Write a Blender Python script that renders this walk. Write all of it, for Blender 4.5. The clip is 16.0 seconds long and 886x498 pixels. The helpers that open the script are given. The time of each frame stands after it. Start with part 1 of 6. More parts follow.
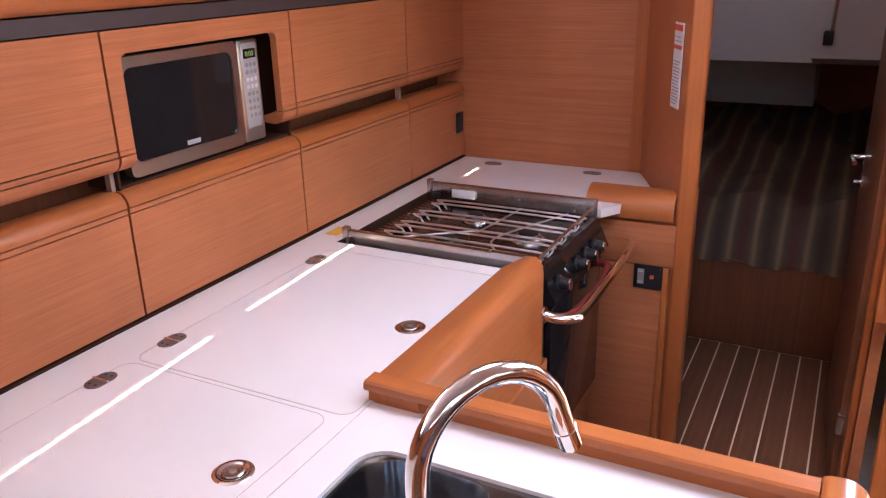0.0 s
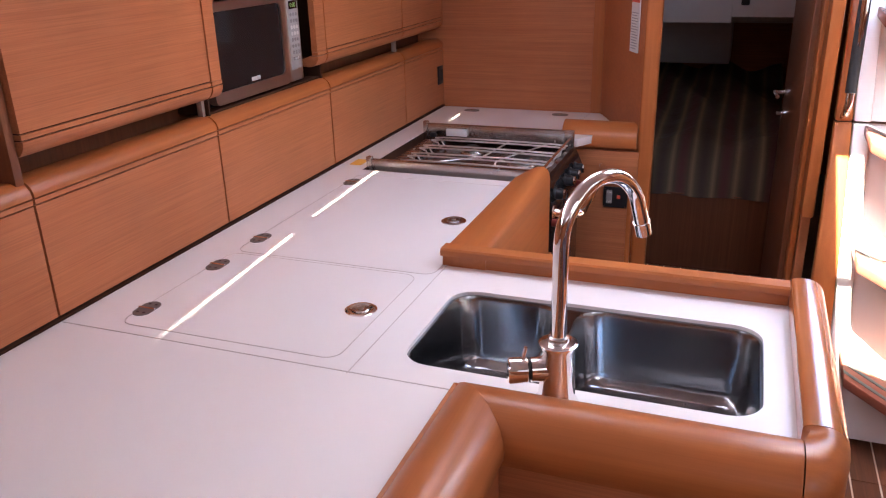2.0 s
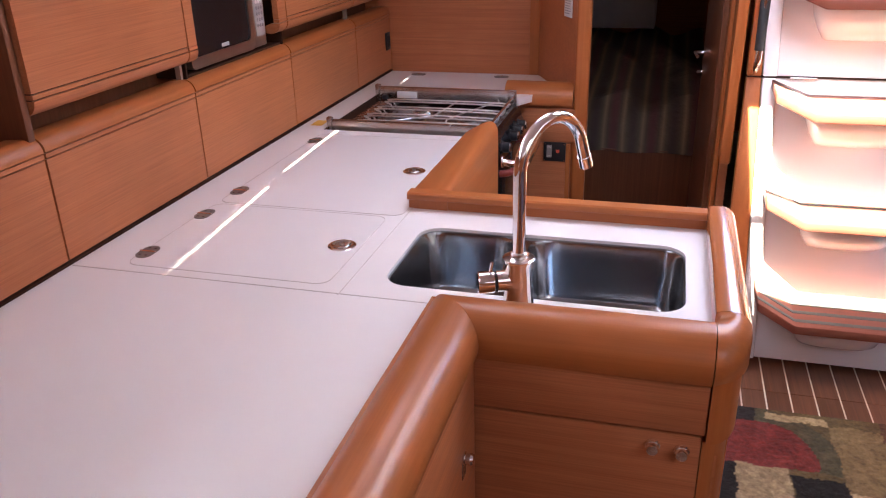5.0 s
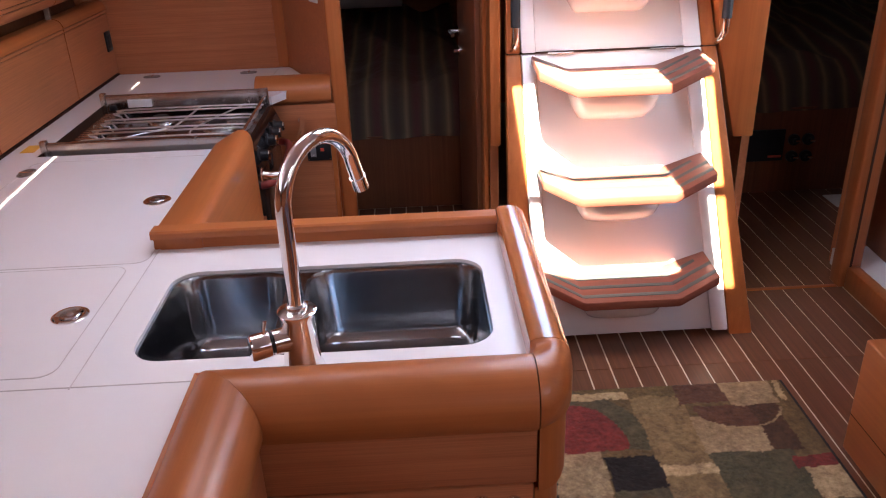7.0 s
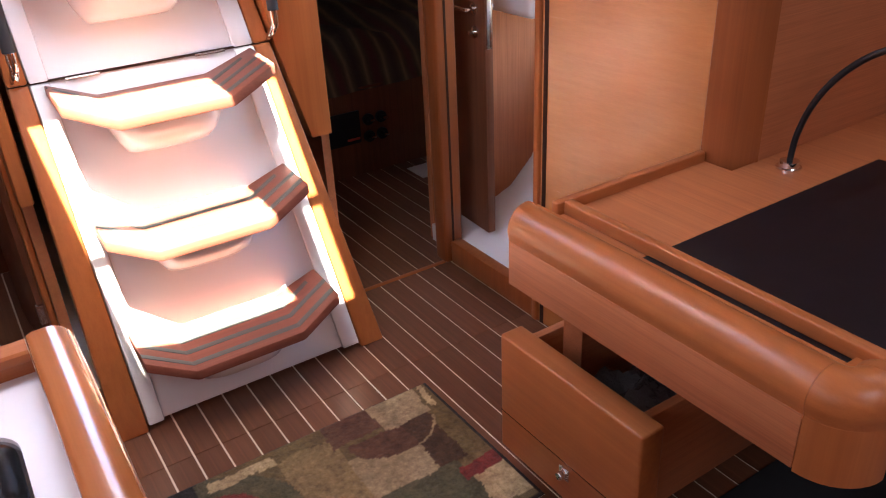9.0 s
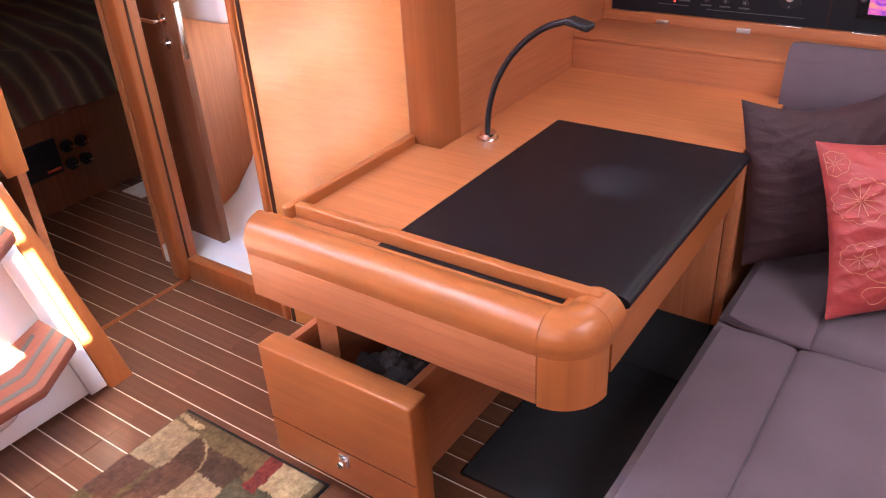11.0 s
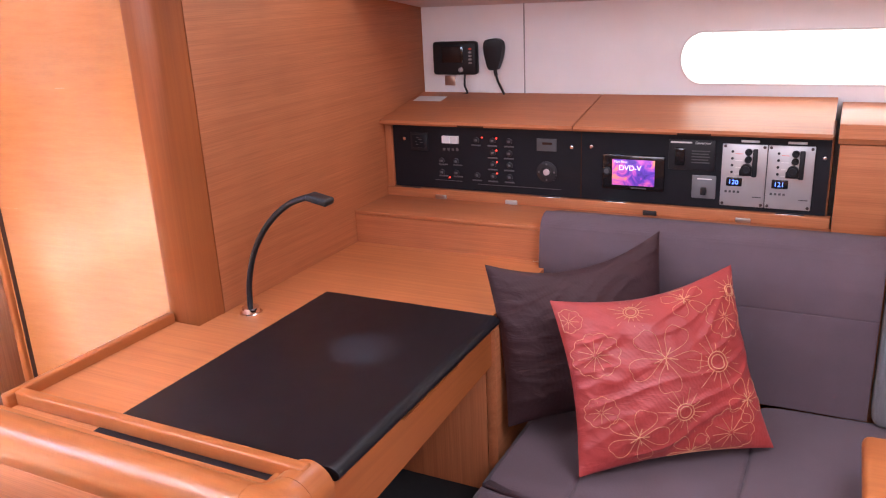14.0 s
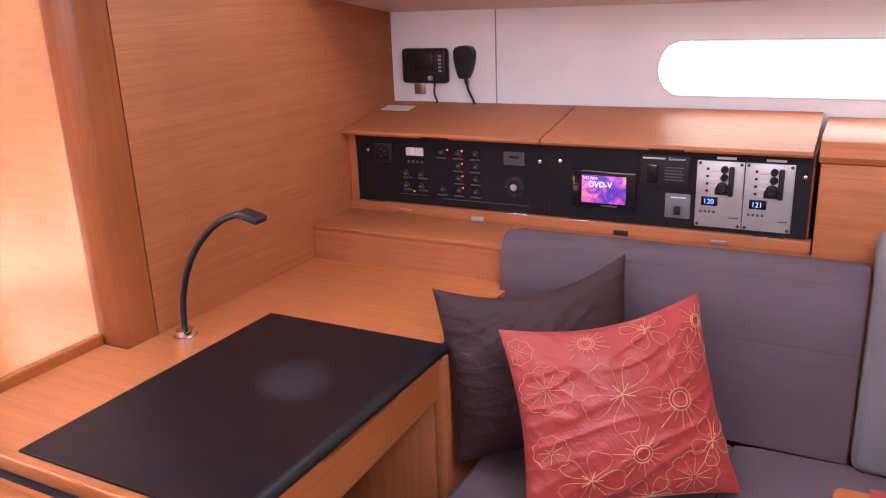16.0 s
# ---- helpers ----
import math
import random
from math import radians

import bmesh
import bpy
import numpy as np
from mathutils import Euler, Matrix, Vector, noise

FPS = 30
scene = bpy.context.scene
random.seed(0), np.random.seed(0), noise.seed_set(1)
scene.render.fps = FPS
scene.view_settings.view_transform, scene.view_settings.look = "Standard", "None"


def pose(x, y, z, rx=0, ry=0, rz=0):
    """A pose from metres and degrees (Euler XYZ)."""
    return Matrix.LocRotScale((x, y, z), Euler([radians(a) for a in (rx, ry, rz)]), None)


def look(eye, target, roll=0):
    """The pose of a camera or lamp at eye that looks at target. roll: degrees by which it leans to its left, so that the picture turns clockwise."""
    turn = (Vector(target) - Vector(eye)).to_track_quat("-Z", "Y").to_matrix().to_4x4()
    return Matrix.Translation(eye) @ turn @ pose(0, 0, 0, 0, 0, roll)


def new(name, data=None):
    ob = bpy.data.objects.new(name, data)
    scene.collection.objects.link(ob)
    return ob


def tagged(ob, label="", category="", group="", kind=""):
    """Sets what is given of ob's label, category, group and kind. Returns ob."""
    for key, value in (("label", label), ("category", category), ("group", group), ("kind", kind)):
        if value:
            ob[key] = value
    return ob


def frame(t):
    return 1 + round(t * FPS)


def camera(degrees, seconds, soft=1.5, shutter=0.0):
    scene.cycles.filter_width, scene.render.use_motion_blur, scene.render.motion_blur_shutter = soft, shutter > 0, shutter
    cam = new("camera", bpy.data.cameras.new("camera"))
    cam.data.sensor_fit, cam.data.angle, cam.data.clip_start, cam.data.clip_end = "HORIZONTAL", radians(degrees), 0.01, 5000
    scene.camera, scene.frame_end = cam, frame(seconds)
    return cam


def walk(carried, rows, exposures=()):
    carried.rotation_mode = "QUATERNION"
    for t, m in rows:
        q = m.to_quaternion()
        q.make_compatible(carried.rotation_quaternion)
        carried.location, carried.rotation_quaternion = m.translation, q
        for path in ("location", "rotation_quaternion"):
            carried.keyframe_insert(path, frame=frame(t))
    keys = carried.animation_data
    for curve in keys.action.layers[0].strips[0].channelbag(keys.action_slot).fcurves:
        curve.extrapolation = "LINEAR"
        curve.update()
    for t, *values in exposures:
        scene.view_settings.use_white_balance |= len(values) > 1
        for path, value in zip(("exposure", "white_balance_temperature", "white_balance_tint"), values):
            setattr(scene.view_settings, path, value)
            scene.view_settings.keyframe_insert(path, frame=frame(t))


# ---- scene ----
cam = camera(58.4, 16.0, soft=1.15)
METRES, EYE, TILT, LEAN, TURN = 2.46, 1.66, 0.0, 0.0, 27.6
ROWS = [
    (0.0, 0.0, 0.0, 0.0, -0.53, -20.26, 1.43),
    (0.5, -0.0365, -0.0468, 0.003, -4.27, -20.55, 1.57),
    (1.0, -0.0722, -0.0985, -0.0026, -5.92, -20.85, 1.57),
    (1.5, -0.1009, -0.1348, -0.0094, -6.61, -21.18, 1.49),
    (2.0, -0.1384, -0.1788, -0.017, -7.2, -21.51, 1.46),
    (2.5, -0.1638, -0.2281, -0.0176, -8.07, -21.81, 1.42),
    (3.0, -0.1742, -0.2853, -0.0133, -8.64, -22.07, 1.48),
    (5.5, -0.1886, -0.2676, -0.0066, -15.16, -24.14, 1.41),
    (6.0, -0.1783, -0.2289, -0.0049, -19.91, -24.61, 1.61),
    (6.5, -0.1676, -0.2, -0.0056, -25.43, -25.14, 1.88),
    (7.0, -0.1442, -0.1677, -0.012, -29.96, -25.68, 2.05),
    (7.5, -0.0962, -0.1323, -0.0201, -33.89, -26.15, 2.09),
    (8.0, -0.0556, -0.1039, -0.0281, -39.56, -26.76, 2.09),
    (8.5, -0.0242, -0.0701, -0.0306, -49.5, -27.43, 2.28),
    (9.0, -0.0072, -0.0443, -0.023, -61.32, -28.26, 2.49),
    (11.5, -0.0283, -0.0614, -0.0005, -85.72, -29.57, 3.04),
    (12.0, -0.0222, -0.0838, -0.0017, -88.72, -27.94, 2.99),
    (12.5, -0.0145, -0.107, -0.0076, -90.67, -25.45, 2.89),
    (13.0, -0.0116, -0.1368, -0.0107, -91.59, -22.96, 2.77),
    (13.5, -0.0117, -0.1689, -0.0124, -91.78, -20.48, 2.71),
    (14.0, -0.015, -0.1977, -0.0146, -91.14, -17.95, 2.59),
    (14.5, -0.0113, -0.2143, -0.0196, -90.52, -15.92, 2.44),
    (15.0, -0.0043, -0.2293, -0.0232, -90.46, -15.23, 2.32),
    (15.5, 0.0193, -0.2466, -0.0236, -90.49, -15.99, 2.25),
    (16.0, 0.0473, -0.2654, -0.0208, -90.13, -17.45, 2.11),
]
EXPOSURES = [(0.0, 5.22), (0.6, 5.01), (3.0, 4.93), (5.5, 4.93), (6.0, 4.7), (6.5, 4.62), (8.5, 4.66), (9.2, 4.82), (11.3, 6.08), (12.6, 6.0), (16.0, 6.0)]
walk(cam, [(t, pose(0, 0, EYE, TILT, LEAN, TURN) @ pose(METRES * x, METRES * y, METRES * z, 90 + pitch, roll, yaw)) for t, x, y, z, yaw, pitch, roll in ROWS],
     EXPOSURES)

# ---- world, sun, lights ----
world = bpy.data.worlds.new("sky")
scene.world = world
world.use_nodes = True
wn = world.node_tree.nodes
sky = wn.new("ShaderNodeTexSky")
sky.sky_type = "NISHITA"
sky.sun_disc = False
SUN = Vector((0.13, 0.5, -1.0)).normalized()      # the way the sunlight travels
sky.sun_elevation = math.asin(-SUN.z)
sky.sun_rotation = math.atan2(-SUN.x, -SUN.y)
world.node_tree.links.new(sky.outputs[0], wn["Background"].inputs[0])
wn["Background"].inputs[1].default_value = 0.13

sun = new("sun", bpy.data.lights.new("sun", "SUN"))
sun.data.energy, sun.data.angle, sun.data.color = 3.8, radians(0.5), (1.0, 0.91, 0.76)
sun.matrix_world = look((0, 0, 8), Vector((0, 0, 8)) + SUN)


def area_lamp(name, at, target, sx, sy, power, color):
    lamp = new(name, bpy.data.lights.new(name, "AREA"))
    lamp.data.shape, lamp.data.size, lamp.data.size_y = "RECTANGLE", sx, sy
    lamp.data.energy, lamp.data.color = power, color
    lamp.matrix_world = look(at, target)
    return lamp


# added fill lamps for unseen daylight, plus the companionway and hull window daylight
DAY = (0.93, 0.905, 1.09)
area_lamp("saloon_fill_light", (1.1, -0.9, 2.035), (1.1, -0.9, 0), 0.9, 0.7, 0.50, DAY)
area_lamp("port_fill_light", (-1.62, 0.1, 1.86), (3.0, 0.1, 1.35), 2.2, 0.2, 0.46, DAY)
area_lamp("forward_fill_light", (0.55, -2.0, 2.035), (0.55, -2.0, 0), 1.2, 0.7, 0.22, DAY)
area_lamp("nav_fill_light", (2.1, 0.3, 2.035), (2.1, 0.3, 0), 0.5, 0.5, 0.11, DAY)
area_lamp("galley_fill_light", (-0.55, 1.3, 2.035), (-0.55, 1.3, 0), 0.5, 0.5, 0.24, DAY)
area_lamp("companionway_light", (0.46, 1.38, 2.12), (0.46, 1.38, 0), 0.78, 0.55, 0.19, DAY)
area_lamp("port_cabin_fill_light", (-0.55, 3.7, 2.035), (-0.55, 3.7, 0), 0.4, 0.4, 0.026, DAY)
area_lamp("starboard_cabin_fill_light", (1.9, 3.8, 2.035), (1.9, 3.8, 0), 0.4, 0.4, 0.012, DAY)
area_lamp("hull_window_light", (3.0, -0.75, 1.37), (0.5, -0.75, 1.2), 1.4, 0.14, 0.012, (0.98, 0.95, 1.0))

# ---- materials ----


def material(name):
    m = bpy.data.materials.new(name)
    m.use_nodes = True
    return m, m.node_tree, m.node_tree.nodes["Principled BSDF"]


def link(t, a, b):
    t.links.new(a, b)


def coords(t, scale, loc=(0, 0, 0)):
    c = t.nodes.new("ShaderNodeTexCoord")
    m = t.nodes.new("ShaderNodeMapping")
    m.inputs["Scale"].default_value = scale
    m.inputs["Location"].default_value = loc
    link(t, c.outputs["Object"], m.inputs["Vector"])
    return m.outputs[0]


def noise_tex(t, vec, scale, detail=4, rough=0.55, dist=0.0):
    n = t.nodes.new("ShaderNodeTexNoise")
    n.inputs["Scale"].default_value, n.inputs["Detail"].default_value = scale, detail
    n.inputs["Roughness"].default_value, n.inputs["Distortion"].default_value = rough, dist
    link(t, vec, n.inputs["Vector"])
    return n.outputs["Fac"]


def ramp(t, fac, stops):
    r = t.nodes.new("ShaderNodeValToRGB")
    while len(r.color_ramp.elements) < len(stops):
        r.color_ramp.elements.new(0.5)
    for e, (p, c) in zip(r.color_ramp.elements, stops):
        e.position, e.color = p, (*c, 1)
    link(t, fac, r.inputs[0])
    return r.outputs[0]


def mix(t, kind, fac, a, b):
    m = t.nodes.new("ShaderNodeMix")
    m.data_type, m.blend_type = "RGBA", kind
    for socket, v in ((m.inputs[0], fac), (m.inputs[6], a), (m.inputs[7], b)):
        if isinstance(v, bpy.types.NodeSocket):
            link(t, v, socket)
        else:
            socket.default_value = v if isinstance(v, (int, float)) else (*v, 1)
    return m.outputs[2]


def bump(t, bsdf, height, strength, distance=0.002):
    b = t.nodes.new("ShaderNodeBump")
    b.inputs["Strength"].default_value, b.inputs["Distance"].default_value = strength, distance
    link(t, height, b.inputs["Height"])
    link(t, b.outputs[0], bsdf.inputs["Normal"])


def wood(name, axis, light, dark, rough=0.44, grain=1.0, coat=0.03, rand=0.0):
    """Veneer with fine streaks that run along one axis."""
    m, t, b = material(name)
    s = [120.0, 120.0, 120.0]
    s["xyz".index(axis)] = 1.5
    fine = noise_tex(t, coords(t, [v * 3.2 for v in s]), 1.0, 3, 0.6)
    bands = noise_tex(t, coords(t, [v * 0.55 for v in s]), 1.0, 3, 0.5, 0.3)
    cloud = noise_tex(t, coords(t, (1.0, 1.0, 1.0)), 2.2, 3)
    mid = tuple((p + q) / 2 for p, q in zip(light, dark))
    base = ramp(t, bands, [(0.28, dark), (0.5, mid), (0.72, light)])
    fleck = ramp(t, fine, [(0.3, tuple(1 - 0.28 * grain for _ in range(3))), (0.62, (1, 1, 1))])
    col = mix(t, "MULTIPLY", 0.8, base, fleck)
    tone = ramp(t, cloud, [(0.3, (0.86, 0.84, 0.82)), (0.7, (1.1, 1.08, 1.06))])
    col = mix(t, "MULTIPLY", 1.0, col, tone)
    if rand:
        info = t.nodes.new("ShaderNodeObjectInfo")
        col = mix(t, "MULTIPLY", 1.0, col, ramp(t, info.outputs["Random"], [(0.0, (1 - rand,) * 3), (1.0, (1 + rand,) * 3)]))
    link(t, col, b.inputs["Base Color"])
    rr = t.nodes.new("ShaderNodeMapRange")
    rr.inputs[3].default_value, rr.inputs[4].default_value = rough - 0.06 * grain, rough + 0.08 * grain
    link(t, bands, rr.inputs[0])
    link(t, rr.outputs[0], b.inputs["Roughness"])
    b.inputs["Coat Weight"].default_value, b.inputs["Coat Roughness"].default_value = coat, 0.19 if 0.5 < coat < 0.9 else 0.25
    b.inputs["Specular IOR Level"].default_value = 0.225
    bump(t, b, fine, 0.12 * grain, 0.001)
    return m


LIGHT, DARK = (0.505, 0.18, 0.076), (0.435, 0.146, 0.060)
wood_x = wood("teak_veneer_x", "x", LIGHT, DARK)
wood_y = wood("teak_veneer_y", "y", LIGHT, DARK)
wood_z = wood("teak_veneer_z", "z", LIGHT, DARK)
TL, TD = (0.45, 0.142, 0.041), (0.385, 0.116, 0.034)
trim_x = wood("varnished_trim_x", "x", TL, TD, 0.40, 0.35, 0.28)
trim_y = wood("varnished_trim_y", "y", TL, TD, 0.40, 0.35, 0.28)
trim_z = wood("varnished_trim_z", "z", TL, TD, 0.40, 0.35, 0.28)
polished_trim = wood("polished_trim", "y", TL, TD, 0.25, 0.25, 0.8)
polished = polished_trim.node_tree.nodes["Principled BSDF"].inputs
polished["Coat Weight"].default_value, polished["Coat Roughness"].default_value, polished["Specular IOR Level"].default_value = 1.0, 0.11, 0.5
satin_wood = wood("satin_varnished_veneer", "y", (0.56, 0.215, 0.068), (0.51, 0.19, 0.058), 0.26, 0.3, 1.0)
satin_wood.node_tree.nodes["Principled BSDF"].inputs["Specular IOR Level"].default_value = 0.45
pillar_wood = wood("dark_varnished_trim", "z", (0.33, 0.096, 0.028), (0.27, 0.076, 0.023), 0.36, 0.3, 0.25)
ledge_wood = wood("desk_veneer", "y", (0.58, 0.203, 0.076), (0.47, 0.152, 0.054), 0.42, 0.6, 0.1)
plank_wood = wood("floor_plank_wood", "y", (0.20, 0.082, 0.042), (0.135, 0.053, 0.028), 0.4, 0.8, 0.2, rand=0.14)
tread_wood = wood("tread_wood", "x", (0.27, 0.088, 0.056), (0.22, 0.07, 0.044), 0.45, 0.6, 0.1)
# darker teak for doors, berths and shelf ends, their shade put into the colour
shaded_teak = wood("shaded_teak_veneer", "z", (0.23, 0.083, 0.038), (0.165, 0.058, 0.028), 0.4, 0.8, 0.15)


def plain(name, color, rough, metal=0.0, spread=0.06, scale=9.0, bump_size=0.0, bump_scale=300.0, coat=0.0):
    m, t, b = material(name)
    n = noise_tex(t, coords(t, (1, 1, 1)), scale, 5)
    lo = tuple(max(0, c * (1 - spread)) for c in color)
    hi = tuple(min(1, c * (1 + spread)) for c in color)
    link(t, ramp(t, n, [(0.3, lo), (0.7, hi)]), b.inputs["Base Color"])
    rr = t.nodes.new("ShaderNodeMapRange")
    rr.inputs[3].default_value, rr.inputs[4].default_value = max(0.02, rough * 0.85), min(1, rough * 1.15)
    link(t, noise_tex(t, coords(t, (1, 1, 1)), scale * 3.1, 4), rr.inputs[0])
    link(t, rr.outputs[0], b.inputs["Roughness"])
    b.inputs["Metallic"].default_value = metal
    b.inputs["Coat Weight"].default_value = coat
    if bump_size:
        bump(t, b, noise_tex(t, coords(t, (1, 1, 1)), bump_scale, 2), bump_size, 0.001)
    return m


counter_white = plain("solid_surface_white", (0.78, 0.73, 0.71), 0.3, spread=0.02, scale=3, coat=0.1)
counter_seam = plain("counter_joint", (0.58, 0.51, 0.48), 0.5)
hinge_steel = plain("dull_hinge_steel", (0.22, 0.20, 0.19), 0.42, 0.8, 0.1)
gelcoat = plain("white_gelcoat", (0.80, 0.78, 0.77), 0.22, spread=0.02, scale=2, coat=0.3)
vinyl_white = plain("white_lining", (0.72, 0.66, 0.64), 0.6, spread=0.03, scale=4, bump_size=0.15, bump_scale=420)
cream = plain("cream_lining", (0.68, 0.60, 0.54), 0.6, spread=0.03, scale=4, bump_size=0.1)
chrome = plain("polished_chrome", (0.85, 0.83, 0.82), 0.06, 1.0, 0.02)
steel = plain("brushed_steel", (0.62, 0.60, 0.58), 0.26, 1.0, 0.06, 14)
sink_steel = plain("satin_sink_steel", (0.30, 0.305, 0.315), 0.17, 1.0, 0.12, 6, 0.03, 160)
bronze_steel = plain("warm_steel", (0.50, 0.42, 0.37), 0.3, 1.0, 0.05)
wire_steel = plain("bright_wire_steel", (0.86, 0.86, 0.88), 0.3, 1.0, 0.03)
lining = plain("white_hull_lining", (0.88, 0.86, 0.86), 0.55, spread=0.03, scale=4, bump_size=0.12, bump_scale=420)
cook_steel = plain("dark_mirror_steel", (0.11, 0.095, 0.095), 0.16, 1.0, 0.06, 12)
brass = plain("brass", (0.75, 0.50, 0.18), 0.25, 1.0)
black_gloss = plain("black_glass", (0.012, 0.011, 0.012), 0.08, spread=0.1)
black_plastic = plain("black_plastic", (0.018, 0.017, 0.019), 0.42, spread=0.15)
panel_black = plain("black_switch_panel", (0.007, 0.007, 0.010), 0.5, spread=0.12)
# dark brown, the shade of gaps and recesses put into it; also dark trim
dark_slot = plain("dark_gap_shade", (0.05, 0.022, 0.014), 0.8)
dark_strip = plain("dark_valance", (0.05, 0.03, 0.028), 0.6)
grey_plastic = plain("grey_plastic", (0.30, 0.28, 0.28), 0.4)
silver_paint = plain("silver_panel_paint", (0.50, 0.48, 0.48), 0.35, 0.55, 0.05)
print_white = plain("white_print", (0.75, 0.72, 0.70), 0.6)
print_grey = plain("grey_print", (0.34, 0.32, 0.32), 0.6)
dim_print = plain("dim_grey_print", (0.075, 0.072, 0.076), 0.6)
breaker_grey = plain("grey_breaker_plate", (0.15, 0.145, 0.15), 0.5)
print_red = plain("red_print", (0.70, 0.09, 0.05), 0.5)
yellow_print = plain("yellow_print", (0.75, 0.42, 0.05), 0.5)
red_tube = plain("red_hose", (0.24, 0.028, 0.02), 0.45)
grip_grey = plain("grey_grip_strip", (0.085, 0.09, 0.082), 0.8, bump_size=0.4, bump_scale=700)
bracket_grey = plain("beige_plastic", (0.36, 0.27, 0.22), 0.5)
caulk = plain("white_caulk", (0.72, 0.60, 0.48), 0.6)
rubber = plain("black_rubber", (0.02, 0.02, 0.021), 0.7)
bracket_dark = plain("dark_hinge_metal", (0.20, 0.16, 0.14), 0.35, 1.0)


def glow(name, color, strength):
    m, t, b = material(name)
    b.inputs["Base Color"].default_value = (*color, 1)
    b.inputs["Emission Color"].default_value = (*color, 1)
    b.inputs["Emission Strength"].default_value = strength
    return m


led_red = glow("red_led", (1.0, 0.05, 0.03), 0.05)
led_blue = glow("blue_digits", (0.10, 0.22, 1.0), 0.05)
led_green = glow("green_display", (0.25, 0.42, 0.12), 0.004)
window_glow = glow("overexposed_daylight", (1.0, 0.98, 0.95), 0.06)


def fabric(name, a, b_, scale=900.0, bump_size=0.5, sheen=0.2, rough=0.9, folds=0.0):
    m, t, b = material(name)
    w = t.nodes.new("ShaderNodeTexWave")
    w.inputs["Scale"].default_value, w.inputs["Distortion"].default_value = scale / 10, 1.5
    link(t, coords(t, (1, 1, 1)), w.inputs["Vector"])
    n = noise_tex(t, coords(t, (1, 1, 1)), scale, 2)
    big = noise_tex(t, coords(t, (1, 1, 1)), 6, 4)
    col = mix(t, "MIX", n, a, b_)
    col = mix(t, "MULTIPLY", 1.0, col, ramp(t, big, [(0.3, (0.88, 0.88, 0.88)), (0.7, (1.08, 1.08, 1.08))]))
    link(t, col, b.inputs["Base Color"])
    b.inputs["Roughness"].default_value = rough
    b.inputs["Sheen Weight"].default_value = sheen
    h = t.nodes.new("ShaderNodeMath")
    h.operation = "ADD"
    link(t, w.outputs["Fac"], h.inputs[0])
    link(t, n, h.inputs[1])
    bump(t, b, h.outputs[0], bump_size, 0.0008)
    if folds:
        f = t.nodes.new("ShaderNodeBump")
        f.inputs["Strength"].default_value, f.inputs["Distance"].default_value = folds, 0.012
        link(t, noise_tex(t, coords(t, (13, 9, 24)), 1.0, 3, 0.55, 2.0), f.inputs["Height"])
        link(t, f.outputs[0], t.nodes["Bump"].inputs["Normal"])
    return m


seat_fabric = fabric("mauve_grey_upholstery", (0.087, 0.055, 0.066), (0.122, 0.082, 0.094), sheen=0.05)
brown_satin = fabric("dark_brown_satin", (0.034, 0.0105, 0.0125), (0.049, 0.0165, 0.0195), 500, 0.2, 0.0, 0.7, 0.3)
red_satin = fabric("red_satin", (0.32, 0.033, 0.031), (0.40, 0.048, 0.043), 500, 0.2, 0.05, 0.48, 0.25)
gold_thread = fabric("gold_embroidery", (0.56, 0.25, 0.13), (0.66, 0.33, 0.18), 800, 0.3, 0.2)
leather = plain("black_leather", (0.009, 0.008, 0.010), 0.38, spread=0.15, scale=8, bump_size=0.25, bump_scale=520)
# almost no gloss, so the shade in this colour stays dark
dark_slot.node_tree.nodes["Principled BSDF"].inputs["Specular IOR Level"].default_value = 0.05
for dull in (panel_black, black_plastic):
    dull.node_tree.nodes["Principled BSDF"].inputs["Specular IOR Level"].default_value = 0.25
leather.node_tree.nodes["Principled BSDF"].inputs["Specular IOR Level"].default_value = 0.22


def striped_bedding():
    m, t, b = material("striped_bedding")
    w = t.nodes.new("ShaderNodeTexWave")
    w.bands_direction = "X"
    w.inputs["Scale"].default_value, w.inputs["Distortion"].default_value = 1.5, 1.6
    w.inputs["Detail"].default_value, w.inputs["Detail Scale"].default_value = 2.0, 0.7
    link(t, coords(t, (1, 0.25, 1)), w.inputs["Vector"])
    col = ramp(t, w.outputs["Fac"], [(0.0, (0.10, 0.026, 0.020)), (0.22, (0.09, 0.055, 0.028)), (0.5, (0.24, 0.14, 0.07)), (0.75, (0.10, 0.07, 0.035)), (1.0, (0.06, 0.03, 0.02))])
    link(t, col, b.inputs["Base Color"])
    b.inputs["Roughness"].default_value = 0.7
    b.inputs["Sheen Weight"].default_value = 0.0
    bump(t, b, noise_tex(t, coords(t, (1, 1, 1)), 9, 4), 0.8, 0.02)
    return m


bedding = striped_bedding()

# ---- mesh helpers ----


def box(bm, a, b, bevel=0.0, seg=2):
    """A box from corner a to corner b, its edges rounded by bevel."""
    lo = [min(p, q) for p, q in zip(a, b)]
    hi = [max(p, q) for p, q in zip(a, b)]
    tmp = bmesh.new()
    bmesh.ops.create_cube(tmp, size=1.0)
    for v in tmp.verts:
        v.co = Vector([lo[i] + (hi[i] - lo[i]) * (v.co[i] + 0.5) for i in range(3)])
    if bevel:
        bevel = min(bevel, 0.49 * min(h - l for h, l in zip(hi, lo)))
        bmesh.ops.bevel(tmp, geom=tmp.edges[:], offset=bevel, segments=seg, profile=0.5, affect="EDGES", clamp_overlap=True)
    merge(bm, tmp)
    return bm


def merge(bm, tmp):
    me = bpy.data.meshes.new("tmp")
    tmp.to_mesh(me)
    tmp.free()
    bm.from_mesh(me)
    bpy.data.meshes.remove(me)


